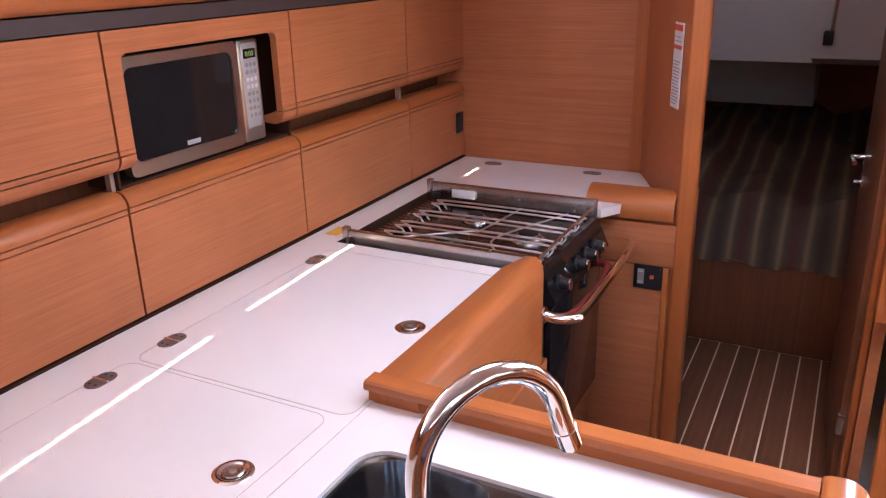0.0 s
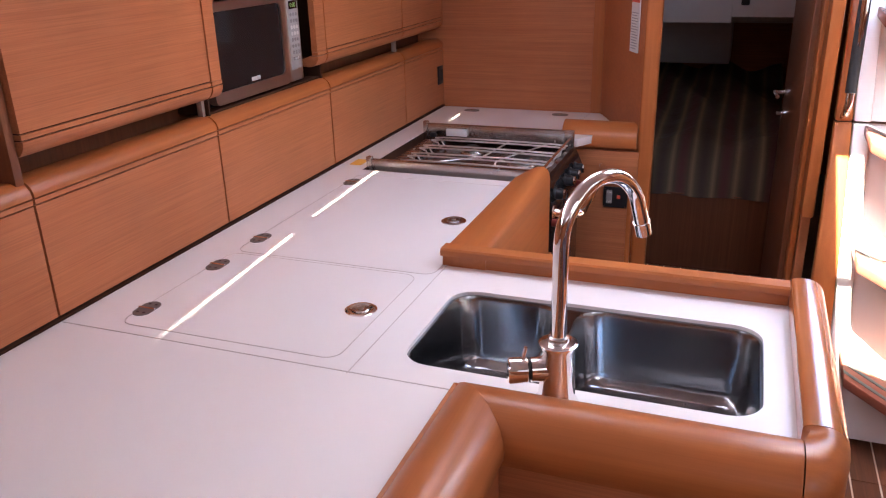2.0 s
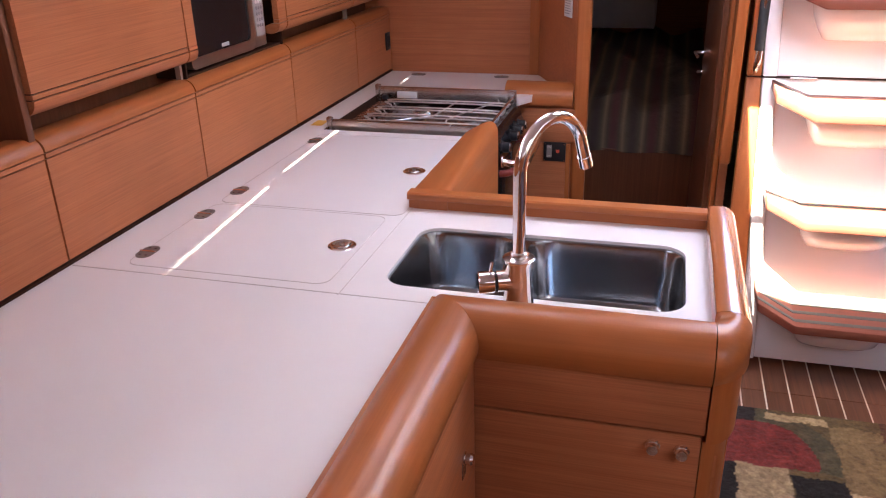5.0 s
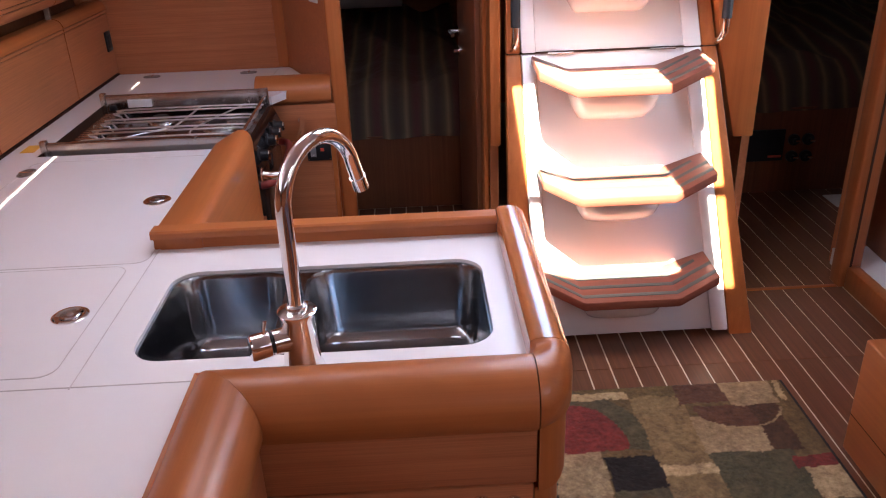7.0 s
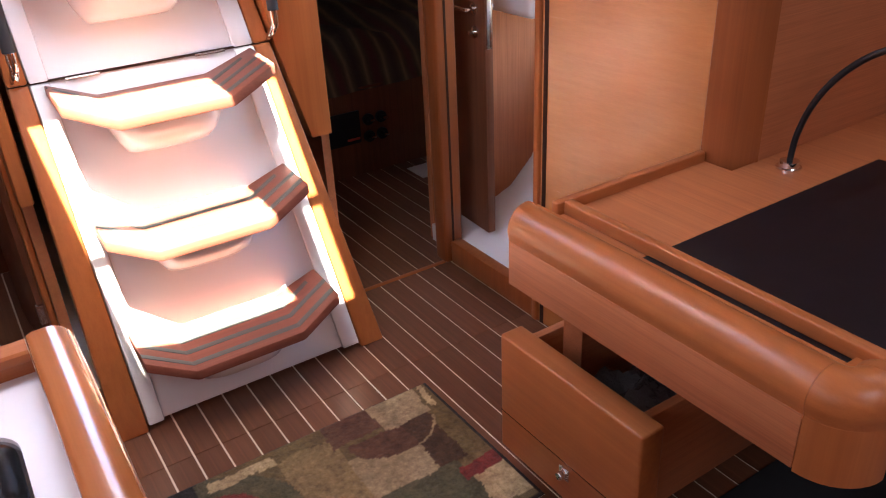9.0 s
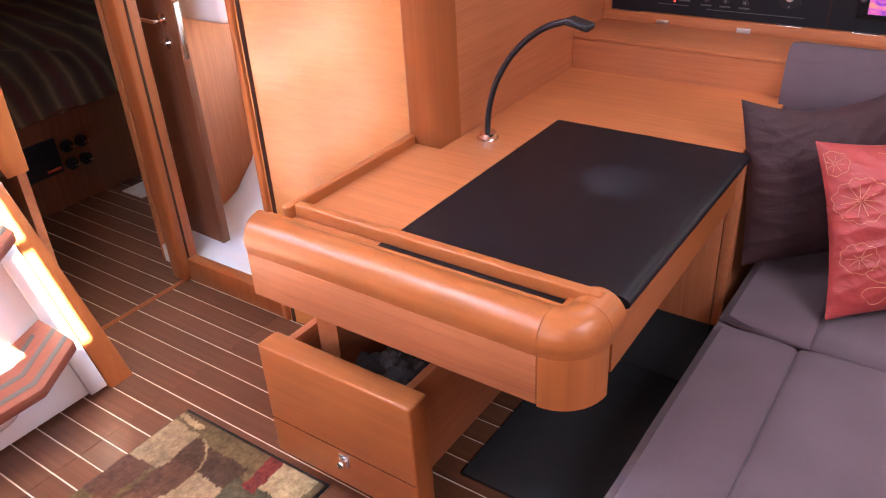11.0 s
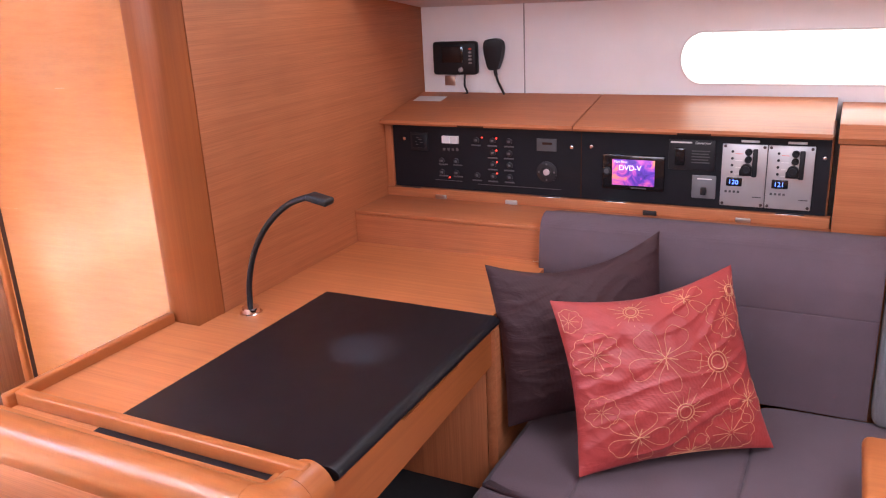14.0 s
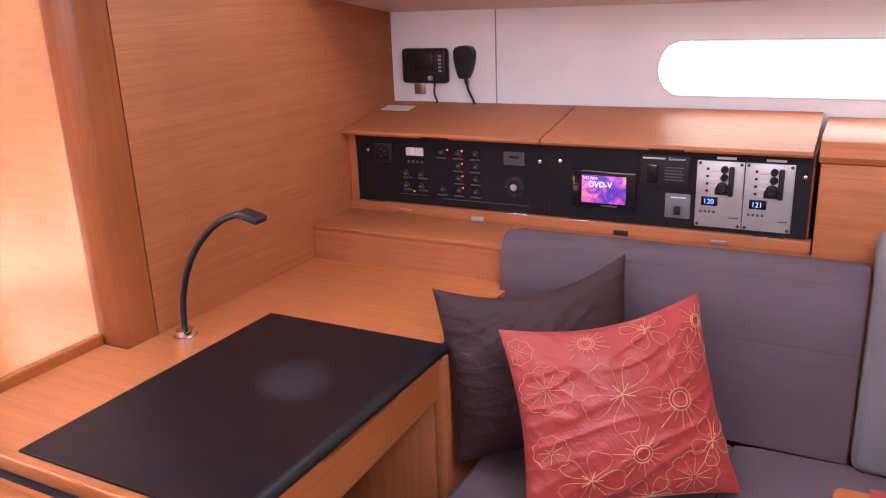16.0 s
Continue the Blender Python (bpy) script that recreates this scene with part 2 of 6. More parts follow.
def boxm(a, b, bevel=0.0, seg=2):
    return box(bmesh.new(), a, b, bevel, seg)


def extrude(profile, axis, a, b, bm=None, shift_a=None, shift_b=None):
    """A closed 2D profile run along an axis from a to b. The profile's two numbers are the other two axes in order x, y, z.
    shift_a, shift_b: how far the end runs on by the profile's first number (mitred ends)."""
    bm = bm or bmesh.new()
    i = "xyz".index(axis)
    others = [k for k in range(3) if k != i]
    rings = []
    for end, sh in ((a, shift_a), (b, shift_b)):
        ring = []
        for p in profile:
            co = [0.0, 0.0, 0.0]
            co[others[0]], co[others[1]] = p
            co[i] = end + (sh(p) if sh else 0.0)
            ring.append(bm.verts.new(co))
        rings.append(ring)
    n = len(profile)
    for k in range(n):
        bm.faces.new((rings[0][k], rings[0][(k + 1) % n], rings[1][(k + 1) % n], rings[1][k]))
    bm.faces.new(rings[0][::-1])
    bm.faces.new(rings[1])
    bmesh.ops.recalc_face_normals(bm, faces=bm.faces[:])
    return bm


def arc(cx, cy, r, a0, a1, n=8, ry=None):
    ry = r if ry is None else ry
    return [(cx + r * math.cos(radians(a0 + (a1 - a0) * k / n)), cy + ry * math.sin(radians(a0 + (a1 - a0) * k / n))) for k in range(n + 1)]


def smooth_path(pts, n=8):
    pts = [Vector(p) for p in pts]
    out = []
    for k in range(len(pts) - 1):
        p0, p1, p2, p3 = pts[max(k - 1, 0)], pts[k], pts[k + 1], pts[min(k + 2, len(pts) - 1)]
        for s in range(n):
            u = s / n
            out.append(0.5 * ((2 * p1) + (p2 - p0) * u + (2 * p0 - 5 * p1 + 4 * p2 - p3) * u * u + (3 * p1 - p0 - 3 * p2 + p3) * u ** 3))
    out.append(pts[-1])
    return out


def tube(pts, r, bm=None, sides=12, smooth=0, cap=True):
    bm = bm or bmesh.new()
    pts = smooth_path(pts, smooth) if smooth else [Vector(p) for p in pts]
    radii = r if isinstance(r, (list, tuple)) else [r] * len(pts)
    if len(radii) != len(pts):
        radii = [radii[min(len(radii) - 1, int(k * len(radii) / len(pts)))] for k in range(len(pts))]
    rings, ref = [], None
    for k, p in enumerate(pts):
        d = (pts[min(k + 1, len(pts) - 1)] - pts[max(k - 1, 0)]).normalized()
        if ref is None:
            ref = d.orthogonal().normalized()
        ref = (ref - d * ref.dot(d)).normalized()
        side = d.cross(ref)
        rings.append([bm.verts.new(p + radii[k] * (ref * math.cos(2 * math.pi * j / sides) + side * math.sin(2 * math.pi * j / sides))) for j in range(sides)])
    for k in range(len(rings) - 1):
        for j in range(sides):
            bm.faces.new((rings[k][j], rings[k][(j + 1) % sides], rings[k + 1][(j + 1) % sides], rings[k + 1][j]))
    if cap:
        bm.faces.new(rings[0][::-1])
        bm.faces.new(rings[-1])
    return bm


def lathe(profile, at, bm=None, sides=28, axis="z"):
    """Turned shape: (radius, height) pairs round an axis through at."""
    bm = bm or bmesh.new()
    rings = []
    for r, h in profile:
        ring = []
        for j in range(sides):
            a = 2 * math.pi * j / sides
            c = {"z": (r * math.cos(a), r * math.sin(a), h), "x": (h, r * math.cos(a), r * math.sin(a)), "y": (r * math.cos(a), h, r * math.sin(a))}[axis]
            ring.append(bm.verts.new(Vector(at) + Vector(c)))
        rings.append(ring)
    for k in range(len(rings) - 1):
        for j in range(sides):
            bm.faces.new((rings[k][j], rings[k][(j + 1) % sides], rings[k + 1][(j + 1) % sides], rings[k + 1][j]))
    bm.faces.new(rings[0][::-1])
    bm.faces.new(rings[-1])
    bmesh.ops.recalc_face_normals(bm, faces=bm.faces[:])
    return bm


def rounded(x0, y0, x1, y1, r, n=6):
    """A rectangle with round corners as 2D points."""
    return arc(x1 - r, y1 - r, r, 0, 90, n) + arc(x0 + r, y1 - r, r, 90, 180, n) + arc(x0 + r, y0 + r, r, 180, 270, n) + arc(x1 - r, y0 + r, r, 270, 360, n)


def finish(ob, flat=False):
    for p in ob.data.polygons:
        p.use_smooth = not flat
    if not flat:
        ob.data.set_sharp_from_angle(angle=radians(38))
    return ob


def thing(name, at, label, category, group="", kind=""):
    root = new(name)
    root.empty_display_size = 0.05
    root.location = at
    root.matrix_world = Matrix.Translation(at)
    return tagged(root, label, category, group, kind)


def origin_of(ob):
    at = Vector((0, 0, 0))
    while ob is not None:
        at += ob.location
        ob = ob.parent
    return at


def part(name, bm, mat, parent=None, label="", flat=False):
    """One mesh object, given in world metres, under a thing or a part."""
    me = bpy.data.meshes.new(name)
    at = origin_of(parent)
    for v in bm.verts:
        v.co -= at
    bm.to_mesh(me)
    bm.free()
    me.materials.append(mat)
    ob = new(name, me)
    finish(ob, flat)
    if parent is not None:
        ob.parent = parent
    if label:
        ob["label"] = label
    return ob


def solid(name, bm, mat, label, category, kind="", group="", flat=False):
    """A thing or a piece of the setting that is one mesh."""
    return tagged(part(name, bm, mat, None, "", flat), label, category, group, kind)


def lettering(text, size, m, mat, name, parent=None, depth=0.0004):
    """Built-in font turned into a mesh; m places its lower left corner."""
    cu = bpy.data.curves.new(name, "FONT")
    cu.body, cu.size, cu.extrude = text, size, depth
    tmp = new("tmp_text", cu)
    me = bpy.data.meshes.new_from_object(tmp.evaluated_get(bpy.context.evaluated_depsgraph_get()))
    bpy.data.objects.remove(tmp)
    bpy.data.curves.remove(cu)
    me.transform(Matrix.Translation(-origin_of(parent)) @ m)
    me.materials.clear()
    me.materials.append(mat)
    ob = new(name, me)
    if parent is not None:
        ob.parent = parent
    return ob


# ---- setting ----
WALL_X = -1.365          # face of the galley lockers
BULK_Y = 2.83            # aft bulkhead of the galley
COUNTER = 0.90
CEIL = 2.05

solid("floor", boxm((-1.9, -3.2, -0.06), (3.3, 5.4, -0.003)), caulk, "pale caulked subfloor under teak planks", "floor", "structure")

solid("hull_port", boxm((-2.0, -3.2, -0.06), (-1.9, 5.4, CEIL)), cream, "cream lined hull side behind the galley lockers", "wall", "structure")
solid("wall_forward", boxm((-2.0, -3.3, -0.06), (3.4, -3.2, CEIL)), wood_x, "teak veneered forward bulkhead", "wall", "structure")
solid("wall_aft", boxm((-2.0, 5.4, -0.06), (3.4, 5.5, CEIL)), wood_x, "teak veneered aft end of the cabins", "wall", "structure")


def plate(outer, holes, axis, a, b):
    """A plate between a and b along an axis, with holes; outlines as 2D points of the other two axes."""
    bm = bmesh.new()
    i = "xyz".index(axis)
    others = [k for k in range(3) if k != i]

    def ring(points, level):
        out = []
        for p in points:
            co = [0.0, 0.0, 0.0]
            co[others[0]], co[others[1]], co[i] = p[0], p[1], level
            out.append(bm.verts.new(co))
        return out

    loops = [outer, *holes]
    for level in (a, b):
        edges = []
        for points in loops:
            r = ring(points, level)
            edges += [bm.edges.new((r[k], r[(k + 1) % len(r)])) for k in range(len(r))]
        bmesh.ops.triangle_fill(bm, use_beauty=True, use_dissolve=False, edges=edges)
    for points in loops:
        p, q = ring(points, a), ring(points, b)
        for k in range(len(p)):
            bm.faces.new((p[k], p[(k + 1) % len(p)], q[(k + 1) % len(p)], q[k]))
    bmesh.ops.remove_doubles(bm, verts=bm.verts[:], dist=0.00005)
    bmesh.ops.recalc_face_normals(bm, faces=bm.faces[:])
    return bm


def rect(x0, y0, x1, y1):
    return [(x0, y0), (x1, y0), (x1, y1), (x0, y1)]


# unseen narrow ceiling cut, added so the sun draws a streak on the worktop
def slit(x0, y0, x1, y1, w=0.0012, v=0.0065):
    return [(x0 - w / 2, y0), (x0 + w / 2, y0), (x1 + v / 2, y1), (x1 - v / 2, y1)]


solid("ceiling", plate(rect(-2.0, -3.3, 3.4, 5.5), [
    rect(0.06, 1.09, 0.775, 1.655), rect(0.172, 1.70, 1.098, 4.2),
    slit(-1.228, -0.52, -1.317, 0.56, 0.0015), slit(-1.336, 0.70, -1.36, 1.19, 0.005, 0.007), slit(-1.3825, 1.935, -1.3895, 2.105, 0.003, 0.006)], "z", CEIL, CEIL + 0.02),
    vinyl_white, "white padded headlining with the companionway opening and added sun slits", "ceiling", "structure", flat=True)
# unseen roof and cockpit well, added so sky reflects in the counter end rail
garage = thing("hatch_garage", (0.57, 2.1, CEIL + 0.02), "unseen white raised companionway roof, added open aft to let in sky light", "roof", kind="structure")
for x0, x1 in ((0.148, 0.171), (1.099, 1.122)):
    part("side", boxm((x0, 1.675, CEIL + 0.021), (x1, 2.60, 2.42), 0.004), gelcoat, garage)
part("front_lip", boxm((0.172, 1.675, CEIL + 0.021), (1.098, 1.698, 2.42), 0.004), gelcoat, garage)
part("top", boxm((0.148, 1.675, 2.421), (1.122, 2.60, 2.44), 0.004), gelcoat, garage)
solid("cockpit_sole", boxm((0.172, 2.40, 1.40), (1.098, 4.198, 1.44), 0.006), gelcoat, "unseen white cockpit floor behind the companionway, added to reflect sky light", "floor", "structure")
solid("cockpit_end", boxm((0.172, 4.20, 1.40), (1.098, 4.23, CEIL), 0.004), gelcoat, "unseen white end wall added behind the cockpit floor", "wall", "structure")
# unseen beam, added to keep the sun off the right of the treads
solid("tread_light_blocker", boxm((0.56, 1.0, CEIL + 0.025), (0.708, 1.75, CEIL + 0.06), 0.005), gelcoat, "unseen white beam over the companionway, added to shade the treads", "trim", "structure")
# unseen thin bar, added to cast the narrow shadow across the stair sides
solid("stringer_light_blocker", boxm((0.0, 1.31, CEIL + 0.066), (0.9, 1.336, CEIL + 0.085), 0.004), gelcoat, "unseen thin white bar over the companionway, added to break the sun on the stringers", "trim", "structure")


def sweep(profile, stations, bm=None):
    """A closed profile (outward distance, height) set at stations (x, y, outward x, outward y)."""
    bm = bm or bmesh.new()
    rings = [[bm.verts.new((px + dx * d, py + dy * d, z)) for d, z in profile] for px, py, dx, dy in stations]
    n = len(profile)
    for k in range(len(rings) - 1):
        for j in range(n):
            bm.faces.new((rings[k][j], rings[k][(j + 1) % n], rings[k + 1][(j + 1) % n], rings[k + 1][j]))
    bm.faces.new(rings[0][::-1])
    bm.faces.new(rings[-1])
    bmesh.ops.recalc_face_normals(bm, faces=bm.faces[:])
    return bm


# galley bulkhead, door post, walls of the aft end
solid("wall_galley_aft", boxm((-1.9, BULK_Y, 0), (-0.66, BULK_Y + 0.04, CEIL)), wood_x, "teak veneered bulkhead behind the stove", "wall", "structure")
diag = extrude([(-0.66, 2.83), (-0.64, 2.87), (-0.40, 2.47), (-0.44, 2.44)], "z", 0.0, CEIL)
solid("wall_galley_corner", diag, wood_x, "angled teak panel beside the cabin door", "wall", "structure")
solid("bulkhead_joint", boxm((-0.70, BULK_Y - 0.008, COUNTER + 0.004), (-0.655, BULK_Y - 0.001, CEIL), 0.003), trim_z, "narrow vertical teak batten on the bulkhead", "trim", "structure")
solid("door_post", boxm((-0.448, 2.438, 0), (-0.39, 2.48, CEIL), 0.012, 3), trim_z, "varnished teak door post of the port cabin", "trim", "structure")

# warning sticker on the angled panel
sticker = thing("warning_sticker", (-0.47, 2.48, 1.2), "long white paper sticker with red headings on the teak panel", "sticker")
ux, uy = Vector((0.22, -0.39)).normalized()
sm = Matrix(((ux, 0, uy, -0.512), (uy, 0, -ux, 2.558), (0, 1, 0, 1.2), (0, 0, 0, 1)))


def on_sticker(x0, z0, x1, z1, lift):
    bm = boxm((x0, z0, -lift), (x1, z1, lift))
    bm.transform(sm)
    return bm


part("paper", on_sticker(0, 0, 0.076, 0.256, 0.002), print_white, sticker)
part("heading", on_sticker(0.003, 0.232, 0.073, 0.25, 0.003), print_red, sticker, "red heading bar")
part("heading", on_sticker(0.003, 0.178, 0.073, 0.19, 0.003), print_red, sticker, "red heading bar")
for k in range(16):
    z = 0.012 + k * 0.0098 if k < 14 else 0.2 + (k - 14) * 0.012
    part("text_line", on_sticker(0.008, z, 0.066 - 0.012 * (k % 3 == 0), z + 0.003, 0.003), print_grey, sticker)

# lockers along the galley wall
EDGES = [-1.91, -1.305, -0.69, -0.07, 0.545, 1.145, 1.762, 2.385, 2.826]
LOW_FACE = [(WALL_X, 0.912), (WALL_X, 1.150), (WALL_X - 0.02, 1.150), (WALL_X - 0.02, 0.912)]
LOW_LIP = [(WALL_X, 1.166)] + arc(WALL_X - 0.032, 1.166, 0.034, 0, 90, 7) + [(WALL_X - 0.075, 1.196), (WALL_X - 0.075, 1.18), (WALL_X - 0.03, 1.166)]
LOW_MID = [(WALL_X + 0.001, 1.153), (WALL_X + 0.001, 1.163), (WALL_X - 0.02, 1.163), (WALL_X - 0.02, 1.153)]
UP_FACE = [(WALL_X, 1.292), (WALL_X, 1.535), (WALL_X - 0.02, 1.535), (WALL_X - 0.02, 1.292)]
UP_LIP = [(WALL_X, 1.276)] + arc(WALL_X - 0.032, 1.276, 0.034, 0, -90, 7) + [(WALL_X - 0.075, 1.246), (WALL_X - 0.075, 1.26), (WALL_X - 0.03, 1.276)]
UP_MID = [(WALL_X + 0.001, 1.279), (WALL_X + 0.001, 1.289), (WALL_X - 0.02, 1.289), (WALL_X - 0.02, 1.279)]


def locker(a, b, upper):
    base = 1.242 if upper else 0.905
    lock = thing("galley_locker", (WALL_X, (a + b) / 2, base), "teak veneered %s galley locker door with a rounded grooved %s edge" % (("upper", "lower") if upper else ("lower", "upper")), "cabinet", "galley lockers")
    face, mid, lip = (UP_FACE, UP_MID, UP_LIP) if upper else (LOW_FACE, LOW_MID, LOW_LIP)
    part("door_panel", extrude(face, "y", a + 0.003, b - 0.003), wood_y, lock)
    part("bead", extrude(mid, "y", a + 0.003, b - 0.003), wood_y, lock)
    gz = (1.274, 1.294) if upper else (1.148, 1.168)
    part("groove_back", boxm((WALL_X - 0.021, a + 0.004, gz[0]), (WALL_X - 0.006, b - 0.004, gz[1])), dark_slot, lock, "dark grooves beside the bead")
    part("lip", extrude(lip, "y", a + 0.003, b - 0.003), trim_y if not upper else wood_y, lock, "rounded varnished edge")
    z0, z1 = (1.25, 1.53) if upper else (0.905, 1.19)
    # the shade behind the door is put into the box colour
    part("carcass", boxm((WALL_X - 0.5, a + 0.001, z0 + 0.012), (WALL_X - 0.022, b - 0.001, z1 - 0.012)), dark_slot, lock, "inside behind the door gaps, its shade put into the colour")
    return lock


for a, b in zip(EDGES[:-1], EDGES[1:]):
    locker(a, b, False)
    if a > 0.5 and abs(a - 1.145) > 0.01:
        locker(a, b, True)
    if a > 0.5:
        solid("shelf_bracket", boxm((WALL_X - 0.05, a - 0.006, 1.19), (WALL_X - 0.034, a + 0.006, 1.25)), bracket_grey, "small pale divider in the slot between the lockers", "bracket", group="slot dividers")

solid("locker_slot", boxm((WALL_X - 0.16, 0.546, 1.17), (WALL_X - 0.12, 2.83, 1.27)), shaded_teak, "brown open slot shelf between locker rows", "shelf", "structure")
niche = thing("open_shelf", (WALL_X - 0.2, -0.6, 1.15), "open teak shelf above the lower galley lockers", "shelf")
# same teak as the lockers, coloured darker for the shade in the open shelf
part("divider", boxm((WALL_X - 0.49, 0.524, 1.186), (WALL_X - 0.012, 0.5445, 1.573), 0.003), shaded_teak, niche, "teak end panel of the upper lockers, shade put into its colour")
part("shelf_board", boxm((WALL_X - 0.49, -1.91, 1.181), (WALL_X - 0.076, 0.5445, 1.185)), wood_y, niche)
part("back_panel", boxm((WALL_X - 0.51, -1.91, 1.186), (WALL_X - 0.491, 0.5445, 1.573)), wood_y, niche)
solid("valance", boxm((WALL_X - 0.06, -1.91, 1.538), (WALL_X - 0.006, 2.83, 1.572)), dark_strip, "dark recessed strip above the galley lockers", "trim", "structure")
solid("locker_top", extrude([(WALL_X - 0.5, 1.575)] + [(WALL_X - 0.01, 1.575)] + arc(WALL_X - 0.01, 1.605, 0.03, -90, 60, 8) + [(WALL_X - 0.09, 1.66), (WALL_X - 0.5, 1.67)], "y", -1.91, 2.83), trim_y, "rounded teak shelf edge above the lockers", "shelf", "structure")
solid("counter_upstand", boxm((WALL_X - 0.012, -1.91, COUNTER), (WALL_X + 0.002, 2.828, 0.906), 0.001), dark_slot, "dark sealing strip where lockers meet the counter", "trim", "structure")

# microwave bay
bay = thing("microwave_bay", (WALL_X, 1.4535, 1.245), "teak veneered surround of the microwave niche", "cabinet")
part("frame", extrude([(1.148, 1.29), (1.19, 1.29), (1.19, 1.472), (1.194, 1.482), (1.204, 1.487), (1.686, 1.487), (1.696, 1.482), (1.70, 1.472), (1.70, 1.29), (1.759, 1.29), (1.759, 1.535), (1.148, 1.535)], "x", WALL_X - 0.02, WALL_X), wood_y, bay)
for a, b in ((1.148, 1.19), (1.70, 1.759)):
    part("bead", extrude(UP_MID, "y", a, b), wood_y, bay)
    part("lip", extrude(UP_LIP, "y", a, b), wood_y, bay)
# niche lining coloured dark to hold the shade round the microwave
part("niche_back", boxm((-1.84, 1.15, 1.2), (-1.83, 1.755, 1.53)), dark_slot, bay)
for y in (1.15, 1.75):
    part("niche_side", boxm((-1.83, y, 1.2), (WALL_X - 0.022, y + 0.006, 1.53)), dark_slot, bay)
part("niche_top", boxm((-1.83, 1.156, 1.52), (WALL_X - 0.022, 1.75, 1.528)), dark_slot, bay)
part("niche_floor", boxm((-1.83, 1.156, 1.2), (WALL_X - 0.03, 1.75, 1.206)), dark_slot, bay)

MX = WALL_X - 0.035
micro = thing("microwave_oven", (MX, 1.43, 1.206), "steel and black microwave oven with keypad in the niche", "microwave")
part("body", boxm((MX - 0.36, 1.205, 1.207), (MX - 0.02, 1.655, 1.478), 0.006), black_plastic, micro)
mdoor = part("door", plate(rounded(1.197, 1.214, 1.578, 1.476, 0.018), [rounded(1.214, 1.246, 1.555, 1.452, 0.02)], "x", MX - 0.018, MX + 0.006), bronze_steel, micro, "brushed steel door frame")
part("window", boxm((MX - 0.014, 1.212, 1.244), (MX + 0.001, 1.557, 1.454)), black_gloss, mdoor, "black glass door window")
part("brand_mark", boxm((MX + 0.001, 1.376, 1.252), (MX + 0.002, 1.42, 1.263)), print_grey, mdoor)
part("control_frame", boxm((MX - 0.018, 1.581, 1.214), (MX + 0.004, 1.662, 1.476), 0.006), bronze_steel, micro)
keypad = part("keypad", boxm((MX + 0.002, 1.590, 1.25), (MX + 0.007, 1.652, 1.468), 0.003), silver_paint, micro, "silver keypad")
part("display", boxm((MX + 0.006, 1.598, 1.428), (MX + 0.0085, 1.644, 1.452), 0.001), black_gloss, keypad)
lettering("0:00", 0.018, Matrix(((0, 0, 1, MX + 0.0087), (1, 0, 0, 1.604), (0, 1, 0, 1.4335), (0, 0, 0, 1))), led_green, "digits", keypad)
for r in range(8):
    for c in range(3):
        if r in (2, 3):
            mat_k = print_white
        else:
            mat_k = grey_plastic
        y, z = 1.606 + c * 0.0155, 1.412 - r * 0.0185
        part("button", lathe([(0.0058, 0), (0.0058, 0.0012), (0.004, 0.002)], (MX + 0.0068, y, z), sides=10, axis="x"), mat_k, keypad)
part("foot", boxm((MX - 0.06, 1.25, 1.2065), (MX - 0.03, 1.28, 1.214)), rubber, micro)

outlet = thing("wall_socket", (WALL_X, 2.77, 1.03), "small black socket plate on the teak locker", "socket")
part("plate", boxm((WALL_X, 2.745, 1.008), (WALL_X + 0.008, 2.80, 1.088), 0.004), black_plastic, outlet)
part("insert", boxm((WALL_X + 0.006, 2.755, 1.023), (WALL_X + 0.011, 2.79, 1.073), 0.002), rubber, outlet)

# worktop
sink_hole = rounded(-0.637, 0.61, -0.012, 0.94, 0.055)
top = [(WALL_X, -1.91), (-0.50, -1.91), (-0.50, 0.536), (0.036, 0.536), (0.036, 1.062), (-0.70, 1.062), (-0.70, 1.757), (-1.265, 1.757), (-1.265, 2.348), (-0.66, 2.348), (-0.535, 2.56), (-0.655, 2.826), (WALL_X, 2.826)]
worktop = thing("countertop", (-0.9, 0.5, COUNTER - 0.03), "white solid-surface galley worktop with a cut-out sink", "countertop")
for outline, cut in ((top[:3] + [(-0.50, 0.545), (WALL_X, 0.545)], []),
                     ([(-0.705, 0.545), (-0.50, 0.545)] + top[2:5] + [(-0.705, 1.062)], [sink_hole]),
                     ([(WALL_X, 0.545), (-0.705, 0.545), (-0.705, 1.062)] + top[5:], [])):
    part("worktop_section", plate(outline, cut, "z", COUNTER - 0.03, COUNTER), counter_white, worktop, flat=True)
# cabinets below
solid("galley_carcass", boxm((-1.9, -1.91, 0.0), (-0.405, 0.40, COUNTER - 0.032)), wood_y, "teak galley base cabinet under the worktop", "cabinet")
solid("icebox_carcass", boxm((-1.9, 0.42, 0.0), (-0.60, 1.70, COUNTER - 0.2)), wood_y, "teak cabinet of the top-loading fridge", "cabinet")
solid("aft_carcass", boxm((-1.9, 2.452, 0.0), (-0.442, 2.825, COUNTER - 0.032)), wood_x, "teak end cabinet beside the stove", "cabinet")


def seam(points, name="seam"):
    """A fine joint line on the worktop."""
    return tube([(x, y, COUNTER + 0.0002) for x, y in points], 0.001, sides=6)


